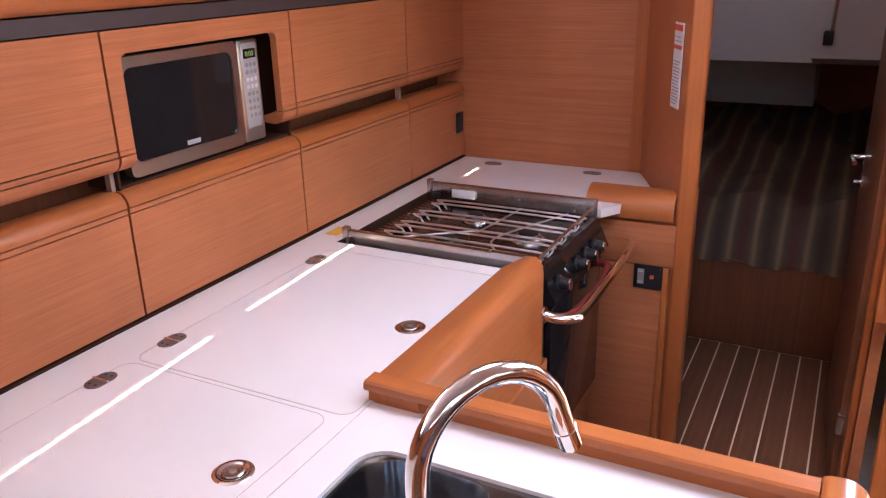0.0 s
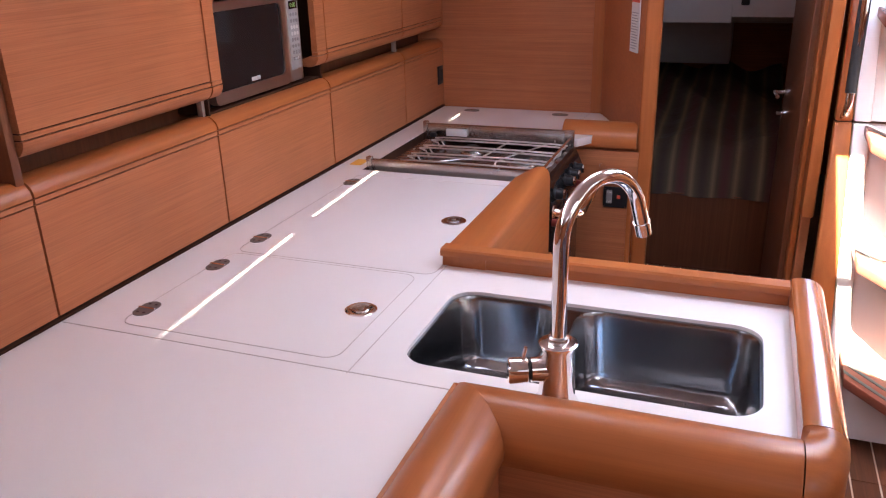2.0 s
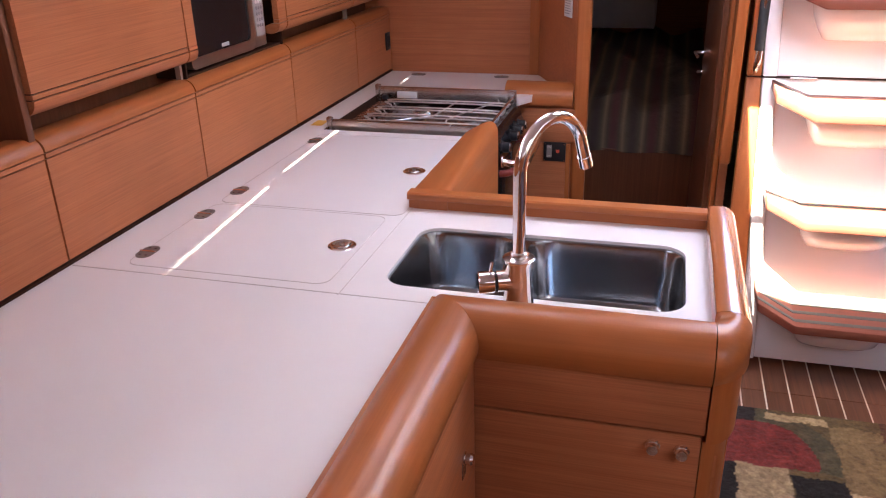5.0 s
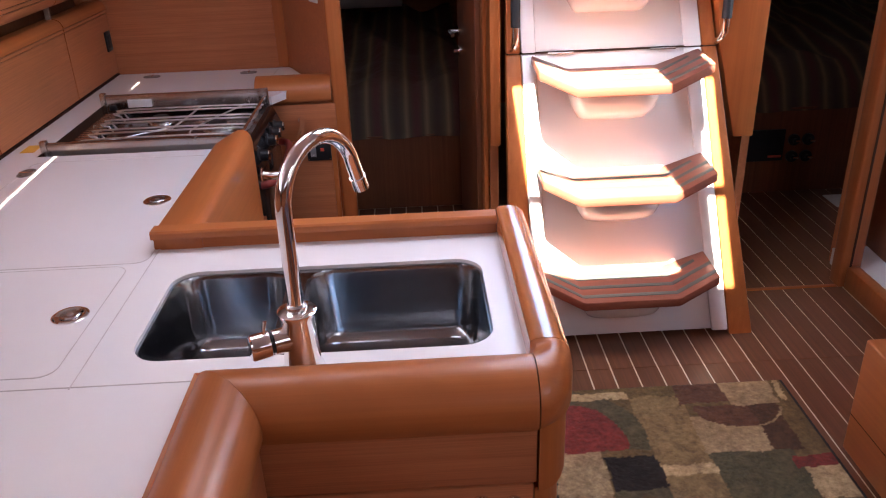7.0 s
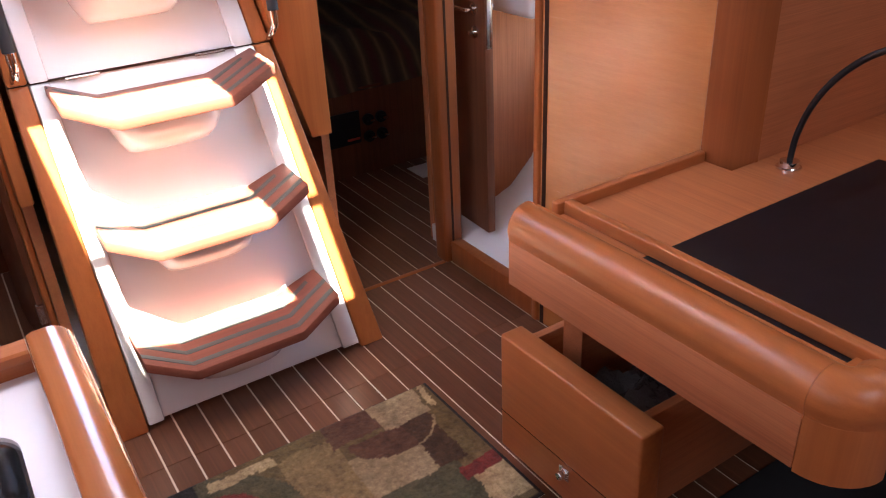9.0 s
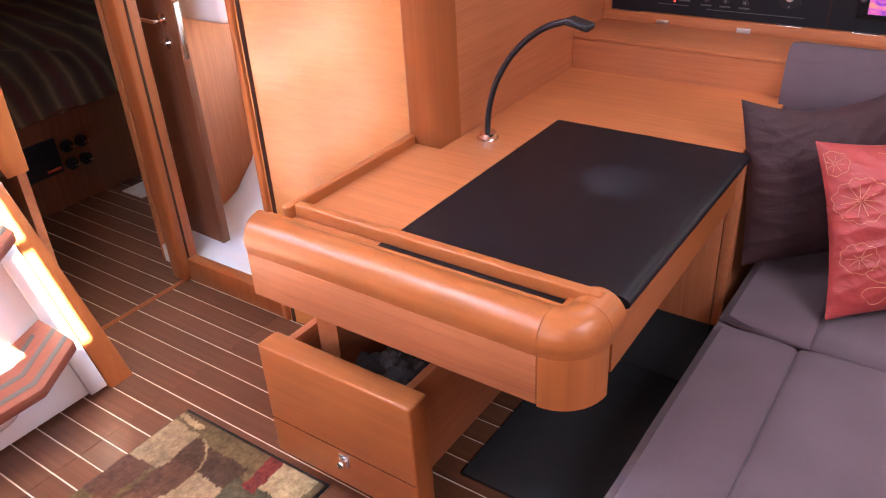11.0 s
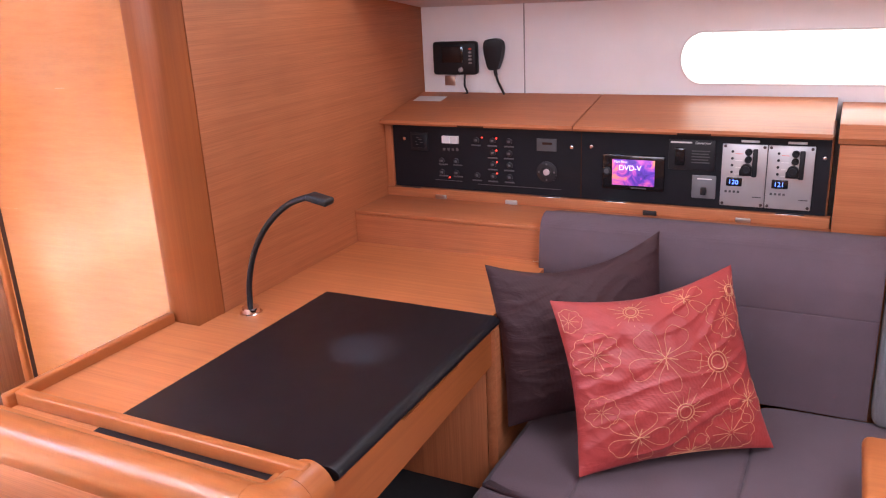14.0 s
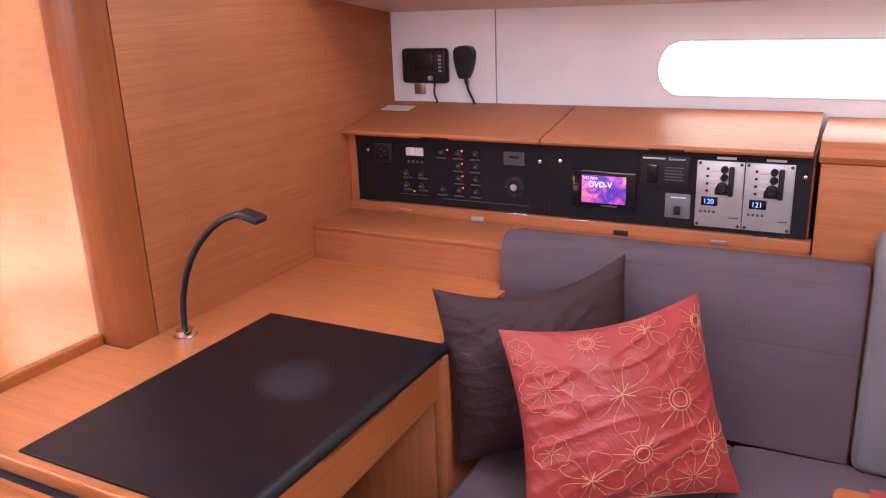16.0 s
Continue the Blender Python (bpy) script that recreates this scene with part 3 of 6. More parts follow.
def lid(label, x0, y0, x1, y1, pulls, hinges):
    t = thing("worktop_lid", ((x0 + x1) / 2, (y0 + y1) / 2, COUNTER), label, "hatch lid", "worktop lids")
    ring = rounded(x0, y0, x1, y1, 0.03)
    part("joint_line", seam(ring + ring[:1]), counter_seam, t, "fine grey joint line")
    part("lid_panel", extrude(rounded(x0 + 0.0015, y0 + 0.0015, x1 - 0.0015, y1 - 0.0015, 0.029), "z", COUNTER - 0.004, COUNTER + 0.0007), counter_white, t)
    for px, py in pulls:
        ring_pull(px, py, t)
    for py in hinges:
        flush_hinge(-1.231, py, t)
    return t


def ring_pull(x, y, parent):
    z = COUNTER
    p = part("ring_pull", lathe([(0.034, 0.0), (0.034, 0.0025), (0.031, 0.004), (0.024, 0.004), (0.021, 0.002), (0.0, 0.0018)], (x, y, z)), chrome, parent, "polished steel flush ring pull")
    part("ring", lathe([(0.012, 0.002), (0.019, 0.0035), (0.017, 0.0055), (0.011, 0.0045)], (x, y, z), sides=20), steel, p)
    part("knob", lathe([(0.006, 0.0018), (0.006, 0.006), (0.003, 0.007)], (x, y, z), sides=14), bronze_steel, p)


def flush_hinge(x, y, parent):
    z = COUNTER
    pts = rounded(x - 0.02, y - 0.034, x + 0.02, y + 0.034, 0.0195)
    h = part("hinge", extrude(pts, "z", z, z + 0.0025), hinge_steel, parent, "oval steel flush hinge")
    part("pin", tube([(x - 0.02, y, z + 0.003), (x + 0.02, y, z + 0.003)], 0.0025), chrome, h)
    for dy in (-0.02, 0.02):
        for dx in (-0.008, 0.008):
            part("screw", lathe([(0.0032, 0.0023), (0.0032, 0.003)], (x + dx, y + dy, z), sides=8), dark_strip, h)


lid("white fridge lid with ring pull set into the worktop", -1.245, 0.578, -0.747, 0.982, [(-0.793, 0.78)], [0.648, 0.90])
lid("white icebox lid with ring pull set into the worktop", -1.245, 0.994, -0.715, 1.70, [(-0.793, 1.353)], [1.088, 1.613])
aft_lid = thing("worktop_lid", (-1.0, 2.62, COUNTER), "white locker lid behind the stove with flush pulls", "hatch lid", "worktop lids")
part("joint_line", seam([(-0.72, 2.42), (-0.70, 2.80)]), counter_seam, aft_lid)
for px in (-1.21, -0.815):
    h = part("hinge", extrude(rounded(px - 0.034, 2.736, px + 0.034, 2.776, 0.0195), "z", COUNTER, COUNTER + 0.0025), hinge_steel, aft_lid, "oval steel flush hinge")
    part("pin", tube([(px, 2.738, COUNTER + 0.003), (px, 2.774, COUNTER + 0.003)], 0.0025), chrome, h)
solid("worktop_joint", tube([(-0.705, 0.54, COUNTER + 0.0002), (-0.705, 1.06, COUNTER + 0.0002)], 0.0012, sides=6), counter_seam, "fine joint in the white worktop", "trim", "structure")
solid("worktop_joint", tube([(-1.36, 0.545, COUNTER + 0.0002), (-0.502, 0.545, COUNTER + 0.0002)], 0.0012, sides=6), counter_seam, "fine joint in the white worktop", "trim", "structure")
solid("yellow_label", boxm((-1.333, 1.803, COUNTER), (-1.291, 1.872, COUNTER + 0.0015)), yellow_print, "small yellow warning label by the stove", "sticker")

# rounded front edge of the worktop
NOSE = [(0.0, 0.868), (0.0, 0.922)] + arc(0.062, 0.894, 0.062, 155, -30, 12, 0.06) + [(0.112, 0.868)]
part_nose = thing("counter_fiddle", (-0.1, 0.5, 0.868), "thick rounded varnished teak edge along the worktop", "fiddle rail")
part("run", sweep(NOSE, [(-0.50, -1.91, 1, 0), (-0.50, 0.536, 1, -1)]), trim_y, part_nose)
part("front", sweep(NOSE, [(-0.4995, 0.536, 1, -1), (0.033, 0.536, 0, -1)]), trim_x, part_nose)
END = [(0.0, 0.868), (0.0, 0.944), (0.003, 0.949), (0.010, 0.952), (0.030, 0.953)] + arc(0.030, 0.917, 0.036, 84, 0, 9) + [(0.066, 0.868)]
corner = bmesh.new()
rings = []
for a in range(0, 91, 9):
    w, c, q = a / 90, math.cos(radians(a)), math.sin(radians(a))
    rings.append([corner.verts.new((0.035 + de * q, 0.5365 - dn * c, zn * (1 - w) + ze * w)) for (dn, zn), (de, ze) in zip(NOSE, END)])
for r0, r1 in zip(rings[:-1], rings[1:]):
    for n0 in range(len(NOSE)):
        n1 = (n0 + 1) % len(NOSE)
        if (r0[n0].co - r1[n0].co).length > 1e-6 or (r0[n1].co - r1[n1].co).length > 1e-6:
            corner.faces.new((r0[n0], r0[n1], r1[n1], r1[n0]))
corner.faces.new(rings[0][::-1])
corner.faces.new(rings[-1])
bmesh.ops.remove_doubles(corner, verts=corner.verts[:], dist=0.00002)
bmesh.ops.recalc_face_normals(corner, faces=corner.faces[:])
part("corner", corner, trim_x, part_nose, "rounded corner block")
part("end", sweep(END, [(0.035, 0.5385, 1, 0), (0.035, 1.088, 1, 0)]), polished_trim, part_nose)
part("aft_rail", extrude([(1.058, 0.885), (1.062, 0.922), (1.047, 0.928), (1.045, 0.932), (1.046, 0.942), (1.05, 0.946), (1.085, 0.946), (1.09, 0.94), (1.09, 0.60), (1.075, 0.60)], "x", -0.716, 0.034), trim_x, part_nose, "low teak rail behind the sink")
TALL = [(0.012, 0.90), (0.012, 0.918), (-0.006, 0.928), (-0.008, 0.938), (0.01, 0.948), (0.035, 0.960), (0.06, 0.972), (0.08, 0.979), (0.098, 0.980), (0.112, 0.974), (0.121, 0.962), (0.125, 0.945), (0.125, 0.62), (0.10, 0.62), (0.09, 0.90)]
galley_f = thing("galley_fiddle", (-0.64, 1.37, 0.62), "high rounded teak fiddle board beside the fridge lids", "fiddle rail")
rising = sweep([(d * 0.82 - 0.006, z) for d, z in TALL], [(-0.706, 1.0565, 1, 0), (-0.704, 1.20, 1, 0), (-0.702, 1.40, 1, 0), (-0.70, 1.672, 1, 0)])
for v in rising.verts:
    if v.co.z > 0.93:
        v.co.z = 0.93 + (v.co.z - 0.93) * (0.28 + 0.72 * (v.co.y - 1.0565) / 0.6155)
part("board", rising, trim_y, galley_f)

# peninsula cabinet
pen = thing("sink_cabinet", (-0.15, 0.75, 0), "teak peninsula cabinet below the double sink", "cabinet")
part("body", boxm((-0.40, 0.45, 0.0), (0.06, 1.07, 0.70)), wood_x, pen)
part("drawer_front", boxm((-0.392, 0.432, 0.752), (0.033, 0.452, 0.868), 0.002), wood_x, pen)
part("door", boxm((-0.392, 0.436, 0.03), (0.029, 0.450, 0.744), 0.002), wood_x, pen)
part("upper_back", boxm((-0.40, 0.455, 0.70), (0.055, 0.50, 0.866)), wood_x, pen)
part("end_panel", boxm((0.068, 0.53, 0.0), (0.085, 1.085, 0.867), 0.003), wood_y, pen)
part("corner_post", extrude([(0.036, 0.53), (0.036, 0.428)] + arc(0.036, 0.53, 0.056, -90, 0, 10, 0.102), "z", 0.738, 0.867), trim_z, pen, "rounded teak corner post")
part("lower_post", extrude([(0.031, 0.53), (0.031, 0.438)] + arc(0.031, 0.53, 0.05, -90, 0, 10, 0.092), "z", 0.0, 0.736), trim_z, pen, "rounded teak corner post")


def push_knob(at, axis, sign, parent):
    s = sign
    k = part("push_knob", lathe([(0.014, 0.0), (0.014, s * 0.003), (0.011, s * 0.004), (0.0105, s * 0.006), (0.012, s * 0.014), (0.010, s * 0.019), (0.004, s * 0.020)], at, axis=axis, sides=24), chrome, parent, "chrome push-button knob")
    return k


push_knob((-0.055, 0.435, 0.716), "y", -1, pen)
push_knob((-0.003, 0.435, 0.712), "y", -1, pen)
run_front = thing("base_cabinet_front", (-0.40, -0.5, 0), "teak base cabinet doors under the long worktop", "cabinet")
for a, b in ((-1.9, -1.31), (-1.305, -0.70), (-0.695, -0.09), (-0.085, 0.425)):
    d = part("door", boxm((-0.404, a, 0.03), (-0.388, b, 0.865), 0.003), wood_y, run_front)
    push_knob((-0.388, b - 0.09, 0.70), "x", 1, d)
    part("latch_plate", boxm((-0.389, b - 0.105, 0.66), (-0.386, b - 0.08, 0.70), 0.001), steel, d)


# double sink
def bowl(x0, y0, x1, y1):
    bm = bmesh.new()
    rings = []
    for z, inset, r in ((0.892, 0.0, 0.05), (0.884, 0.003, 0.05), (0.76, 0.012, 0.05), (0.742, 0.018, 0.05), (0.732, 0.032, 0.045), (0.729, 0.06, 0.04)):
        rings.append([bm.verts.new((x, y, z)) for x, y in rounded(x0 + inset, y0 + inset, x1 - inset, y1 - inset, r)])
    n = len(rings[0])
    for k in range(len(rings) - 1):
        for j in range(n):
            bm.faces.new((rings[k + 1][j], rings[k + 1][(j + 1) % n], rings[k][(j + 1) % n], rings[k][j]))
    bm.faces.new(rings[-1])
    return bm


sink = thing("double_sink", (-0.325, 0.775, 0.729), "satin stainless double-bowl sink sunk into the worktop", "sink")
holes = [(-0.632, 0.615, -0.402, 0.935), (-0.366, 0.615, -0.017, 0.935)]
part("rim", plate(rounded(-0.66, 0.59, 0.01, 0.96, 0.06), [rounded(*h, 0.05) for h in holes], "z", 0.862, 0.8925), sink_steel, sink)
for h in holes:
    b = part("bowl", bowl(*h), sink_steel, sink)
    cx, cy = (h[0] + h[2]) / 2, (h[1] + h[3]) / 2
    part("drain", lathe([(0.042, 0.0005), (0.042, 0.003), (0.034, 0.004), (0.028, 0.001), (0.0, 0.001)], (cx, cy, 0.729)), chrome, b)

faucet = thing("sink_faucet", (-0.332, 0.567, COUNTER), "tall polished chrome gooseneck mixer tap", "faucet")
part("base", lathe([(0.036, 0.0), (0.0355, 0.004), (0.0305, 0.012), (0.028, 0.05), (0.0275, 0.098), (0.0315, 0.106), (0.0315, 0.109), (0.026, 0.112), (0.017, 0.113)], (-0.332, 0.567, COUNTER)), chrome, faucet)
part("swivel_ring", lathe([(0.0165, 0.112), (0.0165, 0.119), (0.0130, 0.122)], (-0.332, 0.567, COUNTER)), steel, faucet)
U = Vector((0.55, 0.835, 0)).normalized()
b0 = Vector((-0.332, 0.567, 0))
neck = [b0 + Vector((0, 0, z)) for z in (1.015, 1.08, 1.15)]
neck += [b0 + U * (0.088 - 0.088 * math.cos(radians(a))) + Vector((0, 0, 1.175 + 0.092 * math.sin(radians(a)))) for a in range(0, 166, 11)]
end = neck[-1] + (neck[-1] - neck[-2]).normalized() * 0.03
part("spout", tube(neck + [end], 0.0125, sides=20), chrome, faucet)
dirn = (neck[-1] - neck[-2]).normalized()
part("aerator", tube([end - dirn * 0.002, end + dirn * 0.022], 0.0138, sides=20), chrome, faucet)
lev = part("mixer_body", tube([(-0.335, 0.565, 0.962), (-0.372, 0.549, 0.962)], 0.0205, sides=24), chrome, faucet)
part("gap_ring", tube([(-0.3715, 0.5492, 0.962), (-0.3765, 0.547, 0.962)], 0.0165, sides=20), rubber, lev, "dark gap behind the mixer knob")
part("mixer_knob", tube([(-0.376, 0.5472, 0.962), (-0.378, 0.5464, 0.962), (-0.404, 0.535, 0.962), (-0.406, 0.5342, 0.962)], [0.0195, 0.0215, 0.0215, 0.0195], sides=24), chrome, lev)
part("lever", tube([(-0.384, 0.544, 0.981), (-0.380, 0.5465, 1.003)], 0.0032), chrome, lev)

# stove
stove = thing("gimballed_stove", (-0.95, 2.06, 0.1), "stainless steel marine gas stove with wire pot rails", "stove")
part("cooktop", plate(rounded(-1.20, 1.765, -0.672, 2.36, 0.02), [], "z", 0.862, 0.872), cook_steel, stove, "dark reflecting steel hob")
part("hob_edge", plate(rounded(-1.205, 1.76, -0.664, 2.366, 0.02), [rounded(-1.195, 1.77, -0.68, 2.355, 0.02)], "z", 0.866, 0.884), cook_steel, stove)
part("oven_body", boxm((-1.24, 1.77, 0.30), (-0.66, 2.36, 0.861)), black_plastic, stove)
# shade round the stove as dark pieces; the thin strip hides the white edge
part("recess", plate(rect(-1.264, 1.758, -0.66, 2.347), [rect(-1.215, 1.80, -0.662, 2.30)], "z", 0.70, 0.864), dark_slot, stove, "gap round the stove, its shade put into the colour")
part("recess_shade", boxm((-1.2648, 1.758, 0.865), (-1.262, 2.347, 0.8985)), dark_slot, stove, "added strip coloured as shade over the cut worktop edge")
fascia = extrude([(-0.668, 0.884), (-0.652, 0.878), (-0.618, 0.80), (-0.63, 0.79), (-0.66, 0.79)], "y", 1.765, 2.365)
part("control_panel", fascia, black_gloss, stove, "sloping black control panel")
for k, y in enumerate((1.84, 2.03, 2.13, 2.225)):
    kb = part("knob", lathe([(0.023, 0.0), (0.023, 0.006), (0.019, 0.008), (0.0175, 0.03), (0.013, 0.033)], (-0.635, y, 0.835), axis="x", sides=20), black_plastic, stove)
    part("cap", lathe([(0.0165, 0.0325), (0.0165, 0.037), (0.012, 0.039)], (-0.635, y, 0.835), axis="x", sides=16), chrome, kb)
part("oven_door", boxm((-0.659, 1.79, 0.33), (-0.635, 2.345, 0.775), 0.008), black_gloss, stove, "black glass oven door")
part("oven_handle", tube([(-0.64, 1.82, 0.74), (-0.595, 1.85, 0.745), (-0.582, 2.05, 0.75), (-0.595, 2.27, 0.755), (-0.64, 2.30, 0.76)], 0.013, smooth=5), red_tube, stove, "red oven door handle")
for y, h in ((1.744, 0.06), (2.378, 0.07)):
    pr = part("pot_rail", boxm((-1.285, y - 0.002, 0.868), (-0.665, y + 0.002, 0.868 + h), 0.001), steel, stove, "flat steel rail")
    part("rail_lip", boxm((-1.285, y - 0.002, 0.868 + h - 0.003), (-0.665, y + 0.016, 0.868 + h), 0.001), steel, pr)
    part("rail_end", boxm((-0.70, y - 0.006, 0.868), (-0.662, y + 0.006, 0.872 + h), 0.002), steel, pr)
    part("rail_end", boxm((-1.292, y - 0.006, 0.868), (-1.272, y + 0.018, 0.876 + h), 0.002), steel, pr)
    part("pivot_knob", lathe([(0.014, 0.0), (0.014, 0.012), (0.009, 0.016)], (-1.24, y + (0.03 if y < 2 else -0.03), 0.893), sides=16), black_plastic, pr)
part("clamp_plate", boxm((-1.19, 2.366, 0.894), (-1.10, 2.3735, 0.922), 0.002), print_white, stove, "white maker's plate")
part("front_rail", tube([(-0.672, 1.75, 0.90), (-0.672, 1.765, 0.916), (-0.672, 2.36, 0.918), (-0.672, 2.375, 0.905)], 0.0045, smooth=3), steel, stove)


def pan_support(y0, y1, z):
    """One bent wire: two long rods joined by upright loops at the ends."""
    a, b = -1.165, -0.705
    pts = [(a, y0, z - 0.03), (a - 0.012, y0, z - 0.012), (a, y0, z), (b, y0, z), (b + 0.014, y0, z - 0.012), (b + 0.012, y0, z - 0.034), (b + 0.012, y1, z - 0.034), (b + 0.014, y1, z - 0.012), (b, y1, z), (a, y1, z), (a - 0.012, y1, z - 0.012), (a, y1, z - 0.03)]
    return tube(pts, 0.0034, sides=8, smooth=3)


for y0, y1 in ((1.81, 1.855), (1.93, 1.975), (2.07, 2.115), (2.22, 2.265)):
    part("pan_support", pan_support(y0, y1, 0.908), wire_steel, stove, "bent chrome wire pan support")
part("cross_wire", tube([(-1.16, 1.80, 0.903), (-0.96, 1.97, 0.905), (-0.93, 2.0, 0.905), (-0.90, 2.30, 0.903)], 0.003, sides=8, smooth=3), wire_steel, stove)
part("cross_wire", tube([(-0.80, 1.80, 0.903), (-0.86, 1.9, 0.905), (-0.84, 2.02, 0.905), (-0.74, 2.30, 0.903)], 0.003, sides=8, smooth=3), wire_steel, stove)
for k in range(18):
    y = 1.80 + k * 0.029
    part("vent_fin", boxm((-1.258, y, 0.868), (-1.205, y + 0.011, 0.89), 0.001), steel, stove)
for x, y, r in ((-1.02, 1.91, 0.045), (-1.03, 2.2, 0.036), (-0.80, 2.07, 0.042)):
    b = part("burner", lathe([(r * 1.35, 0.0), (r * 1.3, 0.005), (r, 0.006), (r, 0.016), (r * 0.85, 0.02), (0.01, 0.021)], (x, y, 0.872)), steel, stove)
    part("burner_cap", lathe([(r * 0.75, 0.02), (r * 0.75, 0.025), (r * 0.5, 0.027)], (x, y, 0.872)), black_plastic, b)
part("igniter", tube([(-0.96, 1.96, 0.874), (-0.955, 1.965, 0.90)], 0.003), brass, stove, "brass igniter pin")

# the hob is half a metre wide between its pot rails
for piece in stove.children_recursive:
    if not piece.name.startswith("recess"):
        for v in piece.data.vertices:
            v.co.y = 1.792 + (v.co.y + 2.06 - 1.744) * 0.82 - 2.06
            if v.co.x < 0.285:
                v.co.x = 0.285 + (v.co.x - 0.285) * 0.952

# end cabinet right of the stove
endc = thing("stove_end_cabinet", (-0.57, 2.44, 0), "teak end panel beside the stove with a switch", "cabinet")
part("panel", boxm((-0.70, 2.438, 0.0), (-0.455, 2.450, 0.695), 0.002), wood_x, endc)
part("drawer_front", boxm((-0.70, 2.434, 0.70), (-0.44, 2.450, 0.842), 0.002), wood_x, endc)
part("trim", boxm((-0.472, 2.43, 0.0), (-0.453, 2.452, 0.69), 0.003), trim_z, endc)
cap = [(2.52, 0.858), (2.52, 0.93)] + arc(2.49, 0.875, 0.07, 70, 180, 9, 0.068) + [(2.42, 0.858)]
part("fiddle_block", extrude(cap, "x", -0.735, -0.45), trim_x, endc, "rounded teak fiddle block")
sw = thing("panel_switch", (-0.52, 2.435, 0.66), "black on-off switch plate with a red button", "switch")
part("plate", boxm((-0.565, 2.430, 0.617), (-0.472, 2.438, 0.70), 0.003), black_plastic, sw)
part("rocker", boxm((-0.552, 2.426, 0.634), (-0.53, 2.431, 0.688), 0.002), grey_plastic, sw)
lettering("ON", 0.011, Matrix(((1, 0, 0, -0.550), (0, 0, -1, 2.4255), (0, 1, 0, 0.676), (0, 0, 0, 1))), print_white, "word", sw)
lettering("OFF", 0.010, Matrix(((1, 0, 0, -0.551), (0, 0, -1, 2.4255), (0, 1, 0, 0.638), (0, 0, 0, 1))), print_white, "word", sw)
part("red_button", boxm((-0.512, 2.427, 0.655), (-0.498, 2.431, 0.669), 0.002), print_red, sw)
for dx in (-0.559, -0.478):
    for dz in (0.624, 0.693):
        part("screw", lathe([(0.003, 0.0), (0.003, -0.0015)], (dx, 2.430, dz), axis="y", sides=8), steel, sw)
rail = thing("galley_grab_rail", (-0.53, 2.0, 0.82), "curved stainless steel safety rail before the stove", "handrail")
part("tube", tube([(-0.576, 1.60, 0.868), (-0.545, 1.605, 0.862), (-0.513, 1.63, 0.858), (-0.505, 1.70, 0.852), (-0.53, 2.05, 0.82), (-0.562, 2.38, 0.787), (-0.575, 2.432, 0.783)], 0.0125, smooth=6, sides=14), chrome, rail)
part("flange", lathe([(0.02, 0), (0.02, 0.004), (0.014, 0.006)], (-0.575, 1.60, 0.868), axis="x", sides=16), chrome, rail)

# ---- companionway ----
def stair_y(z):
    return 1.99 + 0.245 * z


stair = thing("companionway_stair", (0.64, 2.0, 0.0), "white companionway ladder with curved teak treads", "stairs")
HINGE_Z = 1.034


def left_in(z):
    return 0.272 - 0.027 * z


def right_in(z):
    return 1.004 - 0.123 * z


def left_out(z):
    return 0.178 + 0.011 * z


def right_out(z):
    return 1.096 - 0.159 * z


def slope_panel(xa, xb, z0, z1, front, back, bevel=0.005):
    """A leaning board whose side edges follow xa(z) and xb(z)."""
    bm = bmesh.new()
    v = [bm.verts.new((x(z), stair_y(z) - d, z)) for z in (z0, z1) for x, d in ((xa, front), (xb, front), (xb, back), (xa, back))]
    for f in ((0, 1, 2, 3), (7, 6, 5, 4), (0, 4, 5, 1), (1, 5, 6, 2), (2, 6, 7, 3), (3, 7, 4, 0)):
        bm.faces.new([v[k] for k in f])
    bmesh.ops.recalc_face_normals(bm, faces=bm.faces[:])
    bmesh.ops.bevel(bm, geom=bm.edges[:], offset=bevel, segments=2, profile=0.5, affect="EDGES", clamp_overlap=True)
    return bm


for z0, z1, nm in ((0.02, HINGE_Z - 0.002, "lower_board"), (HINGE_Z + 0.003, 1.47, "upper_board")):
    part(nm, slope_panel(left_in, right_in, z0, z1, -0.012, -0.04), gelcoat, stair, "white moulded riser board")
    part("raised_edge", slope_panel(left_in, lambda z: left_in(z) + 0.05, z0, z1, 0.004, -0.012, 0.006), gelcoat, stair)
    part("raised_edge", slope_panel(lambda z: right_in(z) - 0.062, right_in, z0, z1, 0.004, -0.012, 0.006), gelcoat, stair)
for z0, z1 in ((0.0, HINGE_Z), (HINGE_Z + 0.002, 1.47)):
    part("stringer", slope_panel(left_out, lambda z: left_in(z) - 0.002, z0, z1, 0.002, -0.05, 0.008), trim_z, stair, "varnished teak side board")
    part("stringer", slope_panel(lambda z: right_in(z) + 0.002, right_out, z0, z1, 0.002, -0.05, 0.008), trim_z, stair, "varnished teak side board")
part("hinge_gap", slope_panel(left_out, right_out, HINGE_Z - 0.001, HINGE_Z + 0.002, -0.004, -0.04, 0.0005), dark_slot, stair)
for x in (0.38, 0.74):
    part("hinge", tube([(x - 0.045, stair_y(HINGE_Z) - 0.002, HINGE_Z), (x + 0.045, stair_y(HINGE_Z) - 0.002, HINGE_Z)], 0.004), steel, stair)


